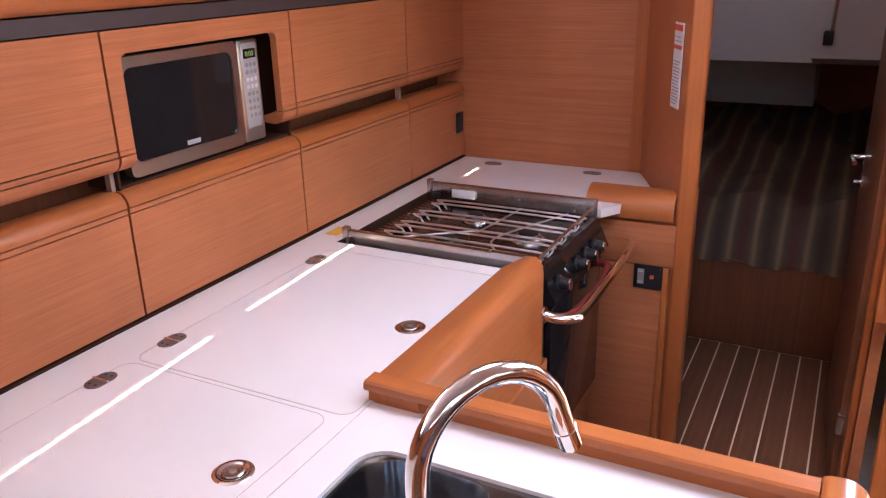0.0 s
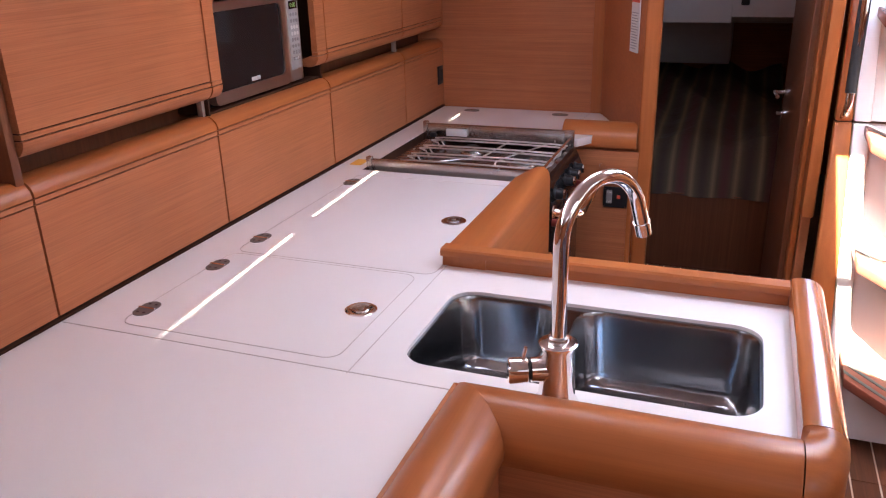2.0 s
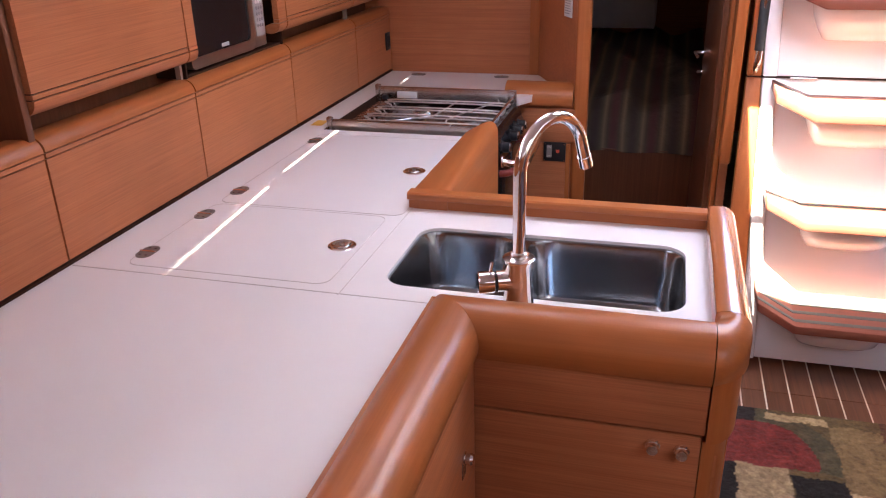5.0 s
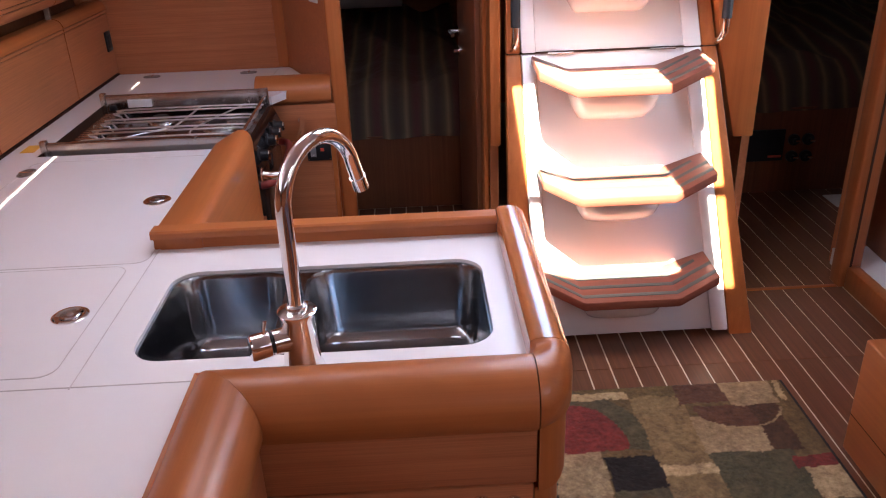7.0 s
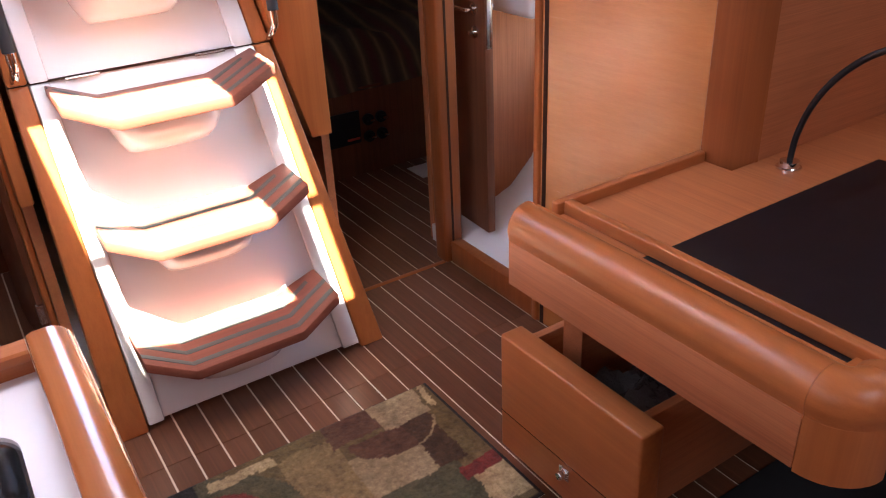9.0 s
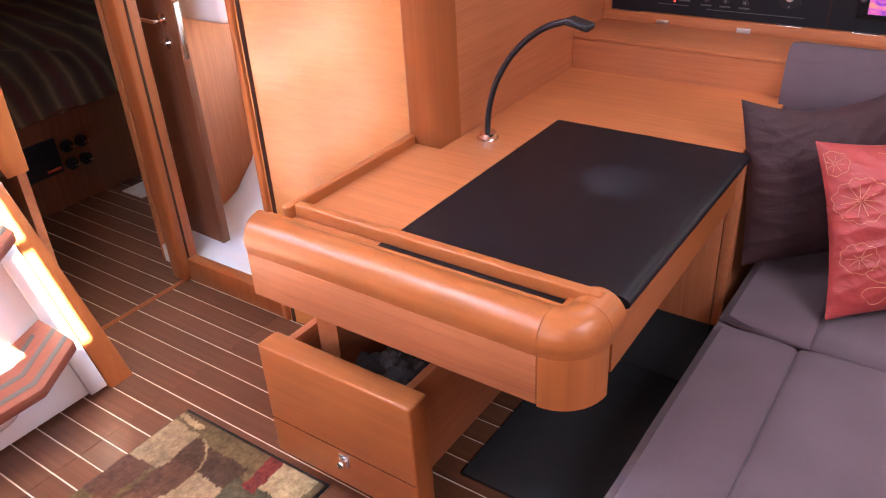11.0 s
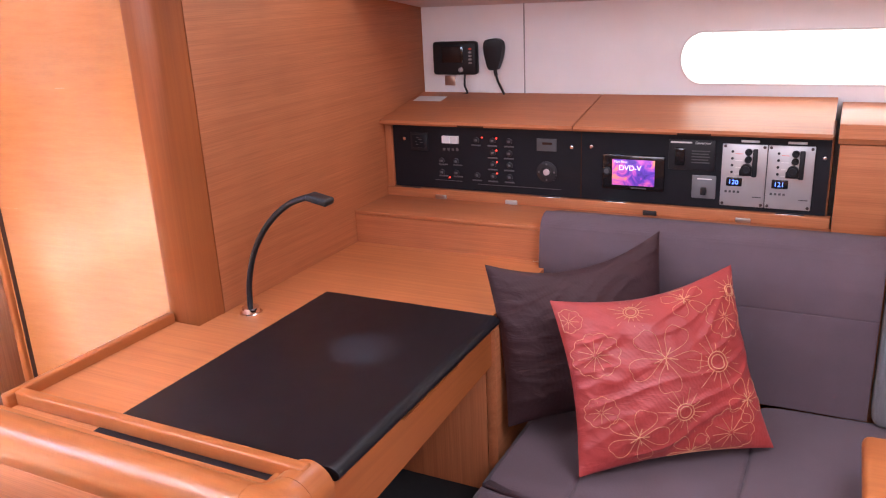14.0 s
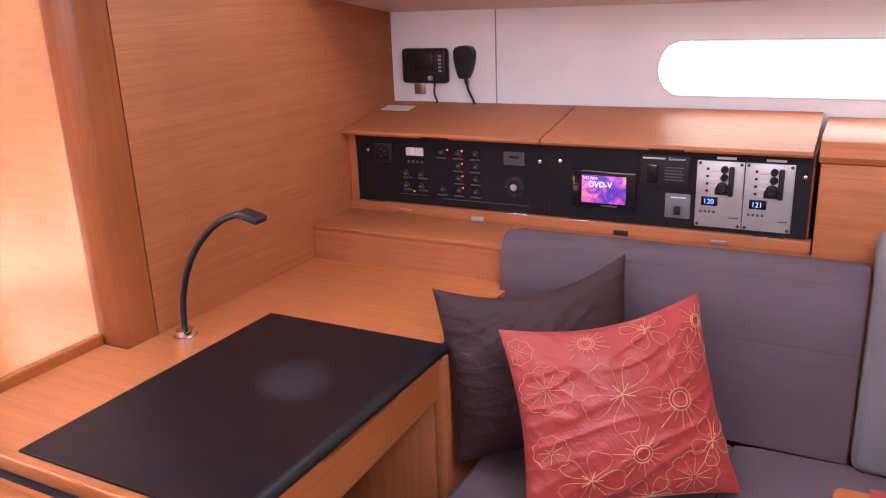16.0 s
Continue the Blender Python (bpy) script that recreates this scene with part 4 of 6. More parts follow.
def tread_mesh(z, depth, x0, x1, z_off=0.0, inset=0.0, thick=0.034, y_cut=None, tilt=0.012):
    """Flat middle and raised wings; front edge towards the saloon."""
    c0, c1 = x0 + 0.125, x1 - 0.15
    rise = 0.052
    back = stair_y(z) + 0.01
    front = stair_y(z) - depth
    stations = [(x0, rise, 0.05), (c0, 0.0, 0.0), (c1, 0.0, 0.0), (x1, rise, 0.05)]
    bm = bmesh.new()
    rings = []
    for x, dz, cut in stations:
        f = front + cut + inset
        bk = back if y_cut is None else front + cut + inset + y_cut
        rings.append([bm.verts.new((x, f, z + dz + z_off)), bm.verts.new((x, bk, z + dz + z_off + tilt)), bm.verts.new((x, bk, z + dz + z_off + tilt - thick)), bm.verts.new((x, f, z + dz + z_off - thick))])
    for k in range(3):
        for j in range(4):
            bm.faces.new((rings[k][j], rings[k][(j + 1) % 4], rings[k + 1][(j + 1) % 4], rings[k + 1][j]))
    bm.faces.new(rings[0][::-1])
    bm.faces.new(rings[-1])
    bmesh.ops.recalc_face_normals(bm, faces=bm.faces[:])
    bmesh.ops.bevel(bm, geom=bm.edges[:], offset=min(0.006, thick * 0.3), segments=2, profile=0.5, affect="EDGES", clamp_overlap=True)
    return bm


for z in (0.262, 0.615, 0.968, 1.321):
    ends = (0.296 - 0.02 * z, 0.912 - 0.05 * z)
    tr = part("tread", tread_mesh(z, 0.225, *ends), tread_wood, stair, "curved teak tread with upturned ends")
    for d in (0.03, 0.09, 0.15):
        part("grip_strip", tread_mesh(z, 0.225, ends[0] + 0.002, ends[1] - 0.002, 0.0012 + d * 0.05, d, 0.003, 0.02, 0.001), grip_grey, tr, "grey anti-slip strip")
    # moulded support under the tread
    bm = bmesh.new()
    rings = []
    for u, w, dep in ((-0.024, 1.0, 0.185), (-0.07, 0.95, 0.165), (-0.115, 0.86, 0.125), (-0.15, 0.74, 0.06), (-0.162, 0.64, 0.0)):
        zz = z + u
        rings.append([bm.verts.new((0.5 * (ends[0] + ends[1]) - 0.012 + 0.165 * w * math.copysign(abs(math.cos(radians(a))) ** 0.6, math.cos(radians(a))), stair_y(zz) + 0.012 - max(dep, 0.0) * abs(math.sin(radians(a))) ** 0.6 - 0.0, zz)) for a in range(0, 181, 12)])
    for k in range(len(rings) - 1):
        for j in range(len(rings[0]) - 1):
            bm.faces.new((rings[k][j], rings[k][j + 1], rings[k + 1][j + 1], rings[k + 1][j]))
    bmesh.ops.recalc_face_normals(bm, faces=bm.faces[:])
    part("support", bm, gelcoat, tr, "white moulded tread support")

# cheeks and posts either side of the stair
solid("stair_cheek", boxm((0.132, 2.25, 0.70), (0.172, 2.50, CEIL), 0.008), trim_z, "varnished teak cheek beside the companionway", "wall", "structure")
rc = extrude([(1.026, 0.70), (1.10, 0.70), (1.10, CEIL), (right_out(CEIL) + 0.008, CEIL), (right_out(1.034) + 0.008, 1.034)], "y", 2.232, 2.50)
bmesh.ops.bevel(rc, geom=rc.edges[:], offset=0.006, segments=2, profile=0.5, affect="EDGES", clamp_overlap=True)
solid("stair_cheek", rc, trim_z, "varnished teak cheek beside the companionway", "wall", "structure")
solid("engine_box_wall", boxm((0.14, 2.33, 0.0), (0.17, 4.26, CEIL)), wood_y, "teak side of the engine space", "wall", "structure")
solid("engine_box_wall", boxm((1.10, 2.33, 0.0), (1.13, 4.26, CEIL)), wood_y, "teak side of the engine space", "wall", "structure")

for sx, x in ((-1, 0.21), (1, 0.925)):
    g = thing("stair_handrail", (x, 2.16, 1.06), "stainless grab rail with a black grip beside the ladder", "handrail", "ladder grab rails")
    y = 2.175
    part("tube", tube([(x, 2.245, 1.052), (x, 2.215, 1.06), (x + 0.003, 2.185, 1.09), (x + 0.004, y + 0.0, 1.15), (x + 0.005, y + 0.02, 1.6), (x + 0.003, 2.30, 1.72), (x, 2.40, 1.74)], 0.0115, smooth=6, sides=14), chrome, g)
    part("grip", tube([(x + 0.004, y, 1.14), (x + 0.005, y + 0.02, 1.6)], 0.0165, sides=16), rubber, g, "black foam grip")

# port aft cabin
solid("port_cabin_wall", boxm((-1.30, 2.88, 0.0), (-1.26, 5.4, CEIL)), cream, "cream lined side of the port cabin", "wall", "structure")
berth = thing("port_berth", (-0.55, 4.2, 0.0), "wooden double berth with dark striped bedding in the port cabin", "bed")
part("front_board", boxm((-1.255, 3.40, 0.0), (0.137, 3.42, 0.40), 0.003), shaded_teak, berth)
part("base", boxm((-1.255, 3.42, 0.0), (0.137, 5.38, 0.39)), shaded_teak, berth)


def quilt(x0, x1, y0, y1, z0, z1, seed):
    rng = np.random.RandomState(seed)
    bm = bmesh.new()
    nx, ny = 44, 30
    grid = []
    ph = rng.rand(4) * 6
    for i in range(nx + 1):
        row = []
        for j in range(ny + 1):
            u, v = i / nx, j / ny
            x, y = x0 + (x1 - x0) * u, y0 + (y1 - y0) * v
            edge = min(1.0, v / 0.1)
            z = z0 + (z1 - z0) * (edge ** 0.5) + 0.12 * v * (z1 > 0.5)
            z += 0.03 * math.sin(u * 24 + 3 * math.sin(v * 5 + ph[0])) * edge + 0.02 * noise.noise((x * 5, y * 5, seed))
            row.append(bm.verts.new((x, y - 0.02 * math.sin(u * 30 + ph[1]) * (1 - v) * 0.5, z)))
        grid.append(row)
    for i in range(nx):
        for j in range(ny):
            bm.faces.new((grid[i][j], grid[i + 1][j], grid[i + 1][j + 1], grid[i][j + 1]))
    # close it underneath
    for a, b in zip(grid[:-1], grid[1:]):
        p, q = bm.verts.new((a[0].co.x, a[0].co.y, z0 - 0.0)), bm.verts.new((b[0].co.x, b[0].co.y, z0 - 0.0))
        bm.faces.new((a[0], p, q, b[0]))
    bmesh.ops.remove_doubles(bm, verts=bm.verts[:], dist=0.0001)
    bmesh.ops.recalc_face_normals(bm, faces=bm.faces[:])
    return bm


part("quilt", quilt(-1.25, 0.13, 3.39, 5.35, 0.39, 0.62, 3), bedding, berth, "crumpled brown, olive and red striped quilt")
solid("port_cabin_hull", extrude([(5.0, 0.8), (4.7, 1.12), (4.3, 1.13), (4.3, CEIL), (5.39, CEIL), (5.39, 0.8)], "x", -1.25, -0.2), vinyl_white, "white moulded cockpit underside in the port cabin", "wall", "structure")
solid("port_cabin_locker", extrude([(3.9, 1.2), (3.9, CEIL), (5.3, CEIL), (5.3, 1.14), (4.2, 1.14)], "x", -0.19, 0.13), vinyl_white, "white moulded box with a latch in the port cabin", "wall", "structure")
latch = thing("cabin_latch", (-0.13, 3.88, 1.28), "black latch handle on the white cabin moulding", "latch")
part("body", boxm((-0.15, 3.85, 1.26), (-0.11, 3.90, 1.32), 0.006), black_plastic, latch)
part("stem", tube([(-0.12, 3.87, 1.31), (-0.11, 3.87, 1.55)], 0.008), steel, latch)


def cabin_door(name, hinge, angle, width, z0, z1, label, handle_z, veneer):
    """An open door leaf that turns on its hinge; angle in degrees from the x axis."""
    d = thing(name, (*hinge, z0), label, "door", kind="structure")
    m = Matrix.Translation((*hinge, 0)) @ Matrix.Rotation(radians(angle), 4, "Z")

    def put(bm):
        bm.transform(m)
        return bm

    part("leaf", put(boxm((0.0, -0.018, z0), (width, 0.018, z1), 0.004)), veneer, d)
    for s in (-1, 1):
        for dz in (0.0, -0.085):
            part("rose", put(lathe([(0.022, s * 0.018), (0.022, s * 0.024), (0.012, s * 0.026)], (width - 0.065, 0, handle_z + dz), axis="y", sides=18)), chrome, d)
        part("handle", put(tube([(width - 0.065, s * 0.02, handle_z), (width - 0.065, s * 0.055, handle_z), (width - 0.08, s * 0.06, handle_z), (width - 0.165, s * 0.058, handle_z)], 0.008, smooth=3)), chrome, d, "chrome lever handle")
        part("thumb_turn", put(tube([(width - 0.065, s * 0.02, handle_z - 0.085), (width - 0.065, s * 0.045, handle_z - 0.085)], 0.007)), chrome, d)
    part("hinge", put(boxm((-0.012, -0.022, z0 + 0.2), (0.012, 0.022, z0 + 0.27), 0.003)), steel, d)
    part("latch_plate", put(boxm((width - 0.001, -0.01, handle_z - 0.14), (width + 0.002, 0.01, handle_z + 0.06), 0.0005)), steel, d)
    return d


cabin_door("door_1", (0.115, 2.46), 94, 0.52, 0.02, 1.95, "open teak cabin door with chrome lever handle", 1.003, shaded_teak)
solid("door_jamb", boxm((0.118, 2.37, 0.0), (0.139, 2.47, CEIL), 0.006), trim_z, "varnished teak jamb of the port cabin door", "trim", "structure")

# starboard aft cabin
sb = thing("starboard_berth", (1.9, 4.3, 0), "wooden berth with dark rumpled bedding in the starboard cabin", "bed")
part("front_board", boxm((1.135, 3.37, 0.0), (3.0, 3.39, 0.46), 0.003), shaded_teak, sb)
part("base", boxm((1.135, 3.39, 0.0), (3.0, 5.38, 0.45)), shaded_teak, sb)
part("quilt", quilt(1.14, 3.0, 3.36, 5.35, 0.45, 0.66, 8), bedding, sb, "crumpled dark striped quilt")
elec = thing("breaker_box", (1.72, 3.365, 0.27), "black battery switches with red keys on the berth front", "switch panel")
part("plate", boxm((1.58, 3.355, 0.18), (1.77, 3.369, 0.35), 0.004), black_plastic, elec)
for i in range(2):
    for j in range(2):
        part("rotary_switch", lathe([(0.03, 0), (0.03, -0.015), (0.012, -0.016), (0.012, -0.035), (0.004, -0.036)], (1.82 + 0.075 * i, 3.369, 0.20 + 0.09 * j), axis="y", sides=18), black_plastic, elec)
        part("key", boxm((1.815 + 0.075 * i, 3.325, 0.196 + 0.09 * j), (1.842 + 0.075 * i, 3.334, 0.206 + 0.09 * j), 0.002), chrome, elec)
part("red_tag", boxm((1.69, 3.351, 0.2), (1.76, 3.356, 0.212), 0.002), print_red, elec)
solid("stbd_cabin_wall", boxm((3.0, 2.3, 0.0), (3.04, 5.4, CEIL)), cream, "cream lined side of the starboard cabin", "wall", "structure")
solid("head_aft_wall", boxm((1.66, 2.52, 0.0), (3.0, 2.55, CEIL)), wood_z, "teak wall between washroom and starboard cabin", "wall", "structure")
solid("paper_sheet", boxm((1.98, 3.12, 0.001), (2.18, 3.28, 0.004)), print_white, "white sheet of paper on the cabin floor", "paper")

# washroom (head) to starboard
solid("head_post", boxm((1.575, 2.30, 0.0), (1.66, 2.38, CEIL), 0.01, 3), pillar_wood, "varnished teak post between cabin and washroom doors", "trim", "structure")
solid("post_groove", boxm((1.608, 2.2965, 0.0), (1.616, 2.3005, CEIL)), dark_slot, "groove in the teak post", "trim", "structure")
solid("head_sill", boxm((1.598, 1.76, 0.0), (1.65, 2.30, 0.10), 0.008), pillar_wood, "varnished teak door sill of the washroom", "trim", "structure")
head_floor = bmesh.new()
box(head_floor, (1.65, 1.24, 0.0), (3.0, 2.52, 0.075))
solid("head_floor", head_floor, gelcoat, "white moulded washroom floor", "floor", "structure")
solid("head_liner", extrude([(2.50, 0.08), (2.50, 0.9), (2.40, 0.5), (2.2, 0.12), (1.95, 0.08)], "x", 2.3, 2.98), gelcoat, "white curved washroom moulding", "wall", "structure")
solid("head_ramp", extrude([(1.80, 0.0765), (1.95, 0.09), (2.08, 0.14), (2.2, 0.25), (2.28, 0.42), (2.32, 0.62), (2.4, 0.62), (2.4, 0.0765)], "y", 2.02, 2.518), gelcoat, "white curved moulding at the washroom floor", "wall", "structure")
pan = thing("toilet_plinth", (2.15, 1.75, 0.075), "glossy white curved washroom plinth", "toilet")
part("base", lathe([(0.28, 0.0), (0.27, 0.06), (0.2, 0.16), (0.17, 0.27), (0.2, 0.33), (0.19, 0.35)], (2.2, 1.9, 0.075), sides=32), gelcoat, pan)
solid("head_cabinet", boxm((2.45, 1.24, 0.076), (2.98, 2.0, 0.85), 0.004), wood_z, "low teak cabinet inside the washroom", "cabinet")
basin = thing("wash_basin", (1.95, 2.33, 1.0), "white wash basin edge on the washroom wall", "basin")
part("bowl", boxm((1.93, 2.2, 0.945), (2.4, 2.515, 1.07), 0.03, 3), gelcoat, basin)
cabin_door("door_2", (1.79, 2.50), -93, 0.245, 0.10, 1.95, "open teak washroom door with chrome lever handles", 1.0, shaded_teak)

# ---- navigation corner ----
FIN_Y = 1.175
fin = extrude([(1.672, 1.165), (1.602, 1.745), (1.632, 1.749), (1.702, 1.169)], "z", 0.0, CEIL)
solid("fin_panel", fin, satin_wood, "teak veneered partition beside the chart table", "wall", "structure")
solid("fin_groove", extrude([(1.6035, 1.722), (1.6015, 1.7385), (1.606, 1.739), (1.608, 1.7225)], "z", 0.0, CEIL), dark_slot, "dark groove beside the partition edge", "trim", "structure")
solid("fin_edge", boxm((1.590, 1.747, 0.0), (1.640, 1.775, CEIL), 0.008, 3), trim_z, "varnished teak edge of the partition", "trim", "structure")
pill = [(1.665, FIN_Y - 0.002), (1.668, FIN_Y - 0.035), (1.69, FIN_Y - 0.075), (1.72, FIN_Y - 0.10), (1.757, FIN_Y - 0.113), (1.765, FIN_Y - 0.10), (1.765, FIN_Y + 0.03), (1.70, FIN_Y + 0.03)]
solid("pillar", extrude(pill, "z", 0.0, CEIL), pillar_wood, "curved varnished teak corner pillar", "pillar", "structure")
solid("wall_nav", boxm((1.766, 1.068, 0.0), (3.2, 1.098, CEIL)), wood_x, "teak veneered bulkhead behind the chart table", "wall", "structure")
solid("wall_head_fwd", boxm((1.766, 1.10, 0.0), (3.04, 1.22, CEIL)), cream, "washroom side of the bulkhead", "wall", "structure")

win_hole = arc(0.0, 1.373, 0.068, -90, 90, 12, 0.083) + [(-1.7, 1.456), (-1.7, 1.29)]
up_hole = [(-2.6, 1.665), (0.98, 1.665), (0.98, 1.96), (-2.6, 1.96)]
solid("hull_starboard", plate(rect(-3.2, 0.0, 1.066, CEIL), [win_hole, up_hole], "x", 3.035, 3.12), lining, "white lined hull side with a long window", "wall", "structure", flat=True)
wf = solid("window_1", plate(arc(0.0, 1.373, 0.074, -90, 90, 12, 0.089) + [(-1.706, 1.462), (-1.706, 1.284)], [win_hole], "x", 3.028, 3.037), gelcoat, "long rounded hull window full of daylight", "window", "structure")
part("inner_seal", plate(arc(-0.035, 1.373, 0.066, -90, 90, 12, 0.081) + [(-1.698, 1.454), (-1.698, 1.292)], [arc(-0.036, 1.373, 0.064, -90, 90, 12, 0.079) + [(-1.696, 1.452), (-1.696, 1.294)]], "x", 3.10, 3.115), grey_plastic, wf)
solid("backdrop", boxm((3.3, -3.1, 0.9), (3.31, 1.06, 2.3)), window_glow, "bright hazy daylight outside the hull window", "backdrop", "structure")
solid("lining_joint", boxm((3.032, 0.637, 1.2), (3.0365, 0.641, 1.575)), grey_plastic, "fine joint in the white hull lining", "trim", "structure")

sh = thing("side_shelf", (2.8, -0.9, 1.6), "white side shelf with a rounded teak edge under the deck", "shelf")
part("board", extrude([(2.60, 1.632), (3.034, 1.572), (3.034, 1.59), (2.60, 1.65)], "y", -3.19, 1.066), vinyl_white, sh)
part("edge", extrude([(2.61, 1.628)] + arc(2.565, 1.655, 0.05, -50, -190, 8, 0.028) + [(2.53, 1.685), (2.61, 1.69)], "y", -3.19, 1.066), trim_y, sh, "rounded teak shelf edge")
part("clip", boxm((2.60, 0.99, 1.622), (2.62, 1.03, 1.63), 0.002), print_white, sh)

# chart table
DESK = 0.79
table = thing("chart_table", (1.7, 0.75, 0.0), "teak chart table with a black leather pad and rounded fiddle", "desk")
part("top_end", boxm((1.994, 0.345, DESK - 0.03), (2.461, 0.4048, DESK)), ledge_wood, table)
part("top", boxm((1.172, 0.405, DESK - 0.03), (2.47, 1.066, DESK)), ledge_wood, table)
part("slot_floor", boxm((1.10, 0.405, 0.745), (1.1715, 1.168, 0.7855)), ledge_wood, table)
part("top_inner", boxm((1.172, 1.0662, DESK - 0.03), (1.66, 1.168, DESK)), ledge_wood, table)
DN = [(0.0, 0.735), (0.0, 0.797)] + arc(0.052, 0.764, 0.052, 140, -20, 12, 0.052) + [(0.10, 0.735)]
part("front_nose", sweep(DN, [(1.142, 1.209, -0.72, 0), (1.142, 1.206, -0.88, 0), (1.142, 1.199, -0.97, 0), (1.142, 1.19, -1, 0), (1.142, 0.425, -1, 0)]), trim_y, table, "rounded varnished fiddle")
cturn = [(1.142, 0.424, -math.cos(radians(a)), -math.sin(radians(a))) for a in range(0, 91, 9)]
part("nose_corner", sweep(DN, cturn), trim_y, table, "rounded corner block")
part("nose_return", sweep(DN, [(1.143, 0.424, 0, -1), (1.205, 0.424, 0, -1)]), trim_x, table)
part("fascia", boxm((1.0405, 0.425, 0.622), (1.075, 1.195, 0.738), 0.003), wood_y, table)
part("corner_post", extrude([(1.15, 0.424)] + arc(1.142, 0.424, 0.1005, 180, 270, 10), "z", 0.618, 0.737), trim_z, table, "rounded teak corner post")
part("inner_rail", boxm((1.1685, 0.36, 0.786), (1.194, 1.15, DESK + 0.030), 0.005, 3), trim_y, table)
part("back_rail", boxm((1.15, 1.1505, DESK - 0.019), (1.66, 1.173, DESK + 0.028), 0.005, 3), trim_x, table)
part("slot_pad", boxm((1.143, 0.43, 0.7857), (1.168, 0.885, 0.7895)), leather, table, "black lining of the pencil slot")
pad = [(0.874, DESK + 0.001), (0.874, DESK + 0.006)] + arc(0.345, DESK - 0.008, 0.026, 75, 200, 9, 0.0155) + [(0.33, DESK - 0.02), (0.41, DESK - 0.02), (0.41, DESK + 0.001)]
part("leather_pad", extrude(pad, "x", 1.22, 1.991), leather, table, "black leather writing pad, slightly worn")
notch = [(1.2, 0.625), (1.99, 0.655), (2.02, 0.655), (2.02, 0.766), (1.82, 0.766), (1.79, 0.76), (1.77, 0.745), (1.50, 0.745), (1.48, 0.76), (1.45, 0.766), (1.2, 0.766)]
part("lid_front", extrude(notch, "y", 0.342, 0.36), trim_x, table, "front board with finger notch")
part("underside", boxm((1.08, 0.44, 0.655), (2.0, 1.16, 0.67)), shaded_teak, table)
# black stands for the shade under the table
part("kick_shade", boxm((1.984, 0.362, 0.0), (1.995, 1.066, 0.249)), rubber, table, "panel coloured black for the shade below the knee space")
part("kneehole_back", boxm((1.98, 0.362, 0.25), (1.995, 1.066, 0.654), 0.002), wood_z, table, "teak side of the knee space")
part("aft_leg", boxm((1.2, 1.10, 0.0), (1.7, 1.17, 0.66)), wood_x, table)
part("inner_leg", boxm((1.98, 0.33, 0.25), (2.46, 0.36, 0.758), 0.003), wood_x, table)
part("ledge_riser", boxm((2.464, 0.30, DESK), (2.48, 1.066, 0.8925)), wood_y, table)
part("ledge_top", boxm((2.462, -0.55, 0.893), (2.70, 1.066, 0.907), 0.003), wood_y, table)

drawer = thing("pull_out_locker", (1.2, 1.0, 0.1), "open teak drawer below the chart table holding plastic bags", "locker")
part("front", boxm((1.050, 0.752, 0.08), (1.12, 1.243, 0.447), 0.007, 3), trim_y, drawer)
part("lower_edge", boxm((1.0488, 0.756, 0.203), (1.051, 1.24, 0.2048)), dark_slot, drawer)
part("knob_plate", boxm((1.047, 0.967, 0.152), (1.0505, 1.003, 0.188), 0.001), steel, drawer, "square steel knob plate")
push_knob((1.047, 0.985, 0.17), "x", -1, drawer)
for y in (0.81, 1.20):
    part("side", boxm((1.116, y, 0.12), (1.60, y + 0.024, 0.42), 0.003), wood_x, drawer)
# drawer bottom and back carry the shade of the inside in their colour
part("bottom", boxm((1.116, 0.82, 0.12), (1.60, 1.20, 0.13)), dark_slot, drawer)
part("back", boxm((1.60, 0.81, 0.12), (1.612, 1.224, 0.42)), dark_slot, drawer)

# black sheet laid over the planks as the shade under the table
solid("floor_shade_sheet", boxm((1.30, 0.30, 0.0), (1.978, 0.80, 0.012), 0.003), rubber, "black sheet on the floor under the chart table, added for the shade there", "mat")

lamp = thing("gooseneck_lamp", (1.785, 0.99, DESK), "black gooseneck reading lamp on a chrome base", "lamp")
part("base", lathe([(0.032, 0.0), (0.032, 0.004), (0.026, 0.006), (0.024, 0.02), (0.012, 0.022)], (1.785, 0.99, DESK)), chrome, lamp)
part("neck", tube([(1.785, 0.99, 0.81), (1.785, 0.983, 0.88), (1.783, 0.957, 0.96), (1.781, 0.915, 1.03), (1.779, 0.86, 1.088), (1.777, 0.80, 1.128), (1.776, 0.735, 1.150)], 0.0082, smooth=8, sides=12), black_plastic, lamp)
hd = boxm((-0.021, -0.033, -0.009), (0.021, 0.031, 0.009), 0.006, 3)
hd.transform(Matrix.Translation((1.776, 0.712, 1.144)) @ Matrix.Rotation(radians(12), 4, "X"))
part("head", hd, black_plastic, lamp)
spot = new("reading_led", bpy.data.lights.new("reading_led", "SPOT"))
spot.data.energy, spot.data.color, spot.data.spot_size, spot.data.spot_blend = 0.12, (0.62, 0.72, 1.0), radians(34), 1.0
spot.data.shadow_soft_size = 0.012
spot.matrix_world = look((1.774, 0.70, 1.112), (1.70, 0.565, 0.8))

# switch console
con = thing("switch_console", (2.75, 0.3, 0.91), "black electrical switch console in a teak housing", "control panel")
part("face", boxm((2.712, -0.425, 0.942), (2.73, 1.04, 1.172)), panel_black, con)
part("housing", boxm((2.731, -0.43, 0.908), (3.03, 1.066, 1.175)), wood_y, con)
part("bottom_rail", boxm((2.695, -0.44, 0.885), (2.729, 1.066, 0.940), 0.002), wood_y, con, "teak rail below the panels")
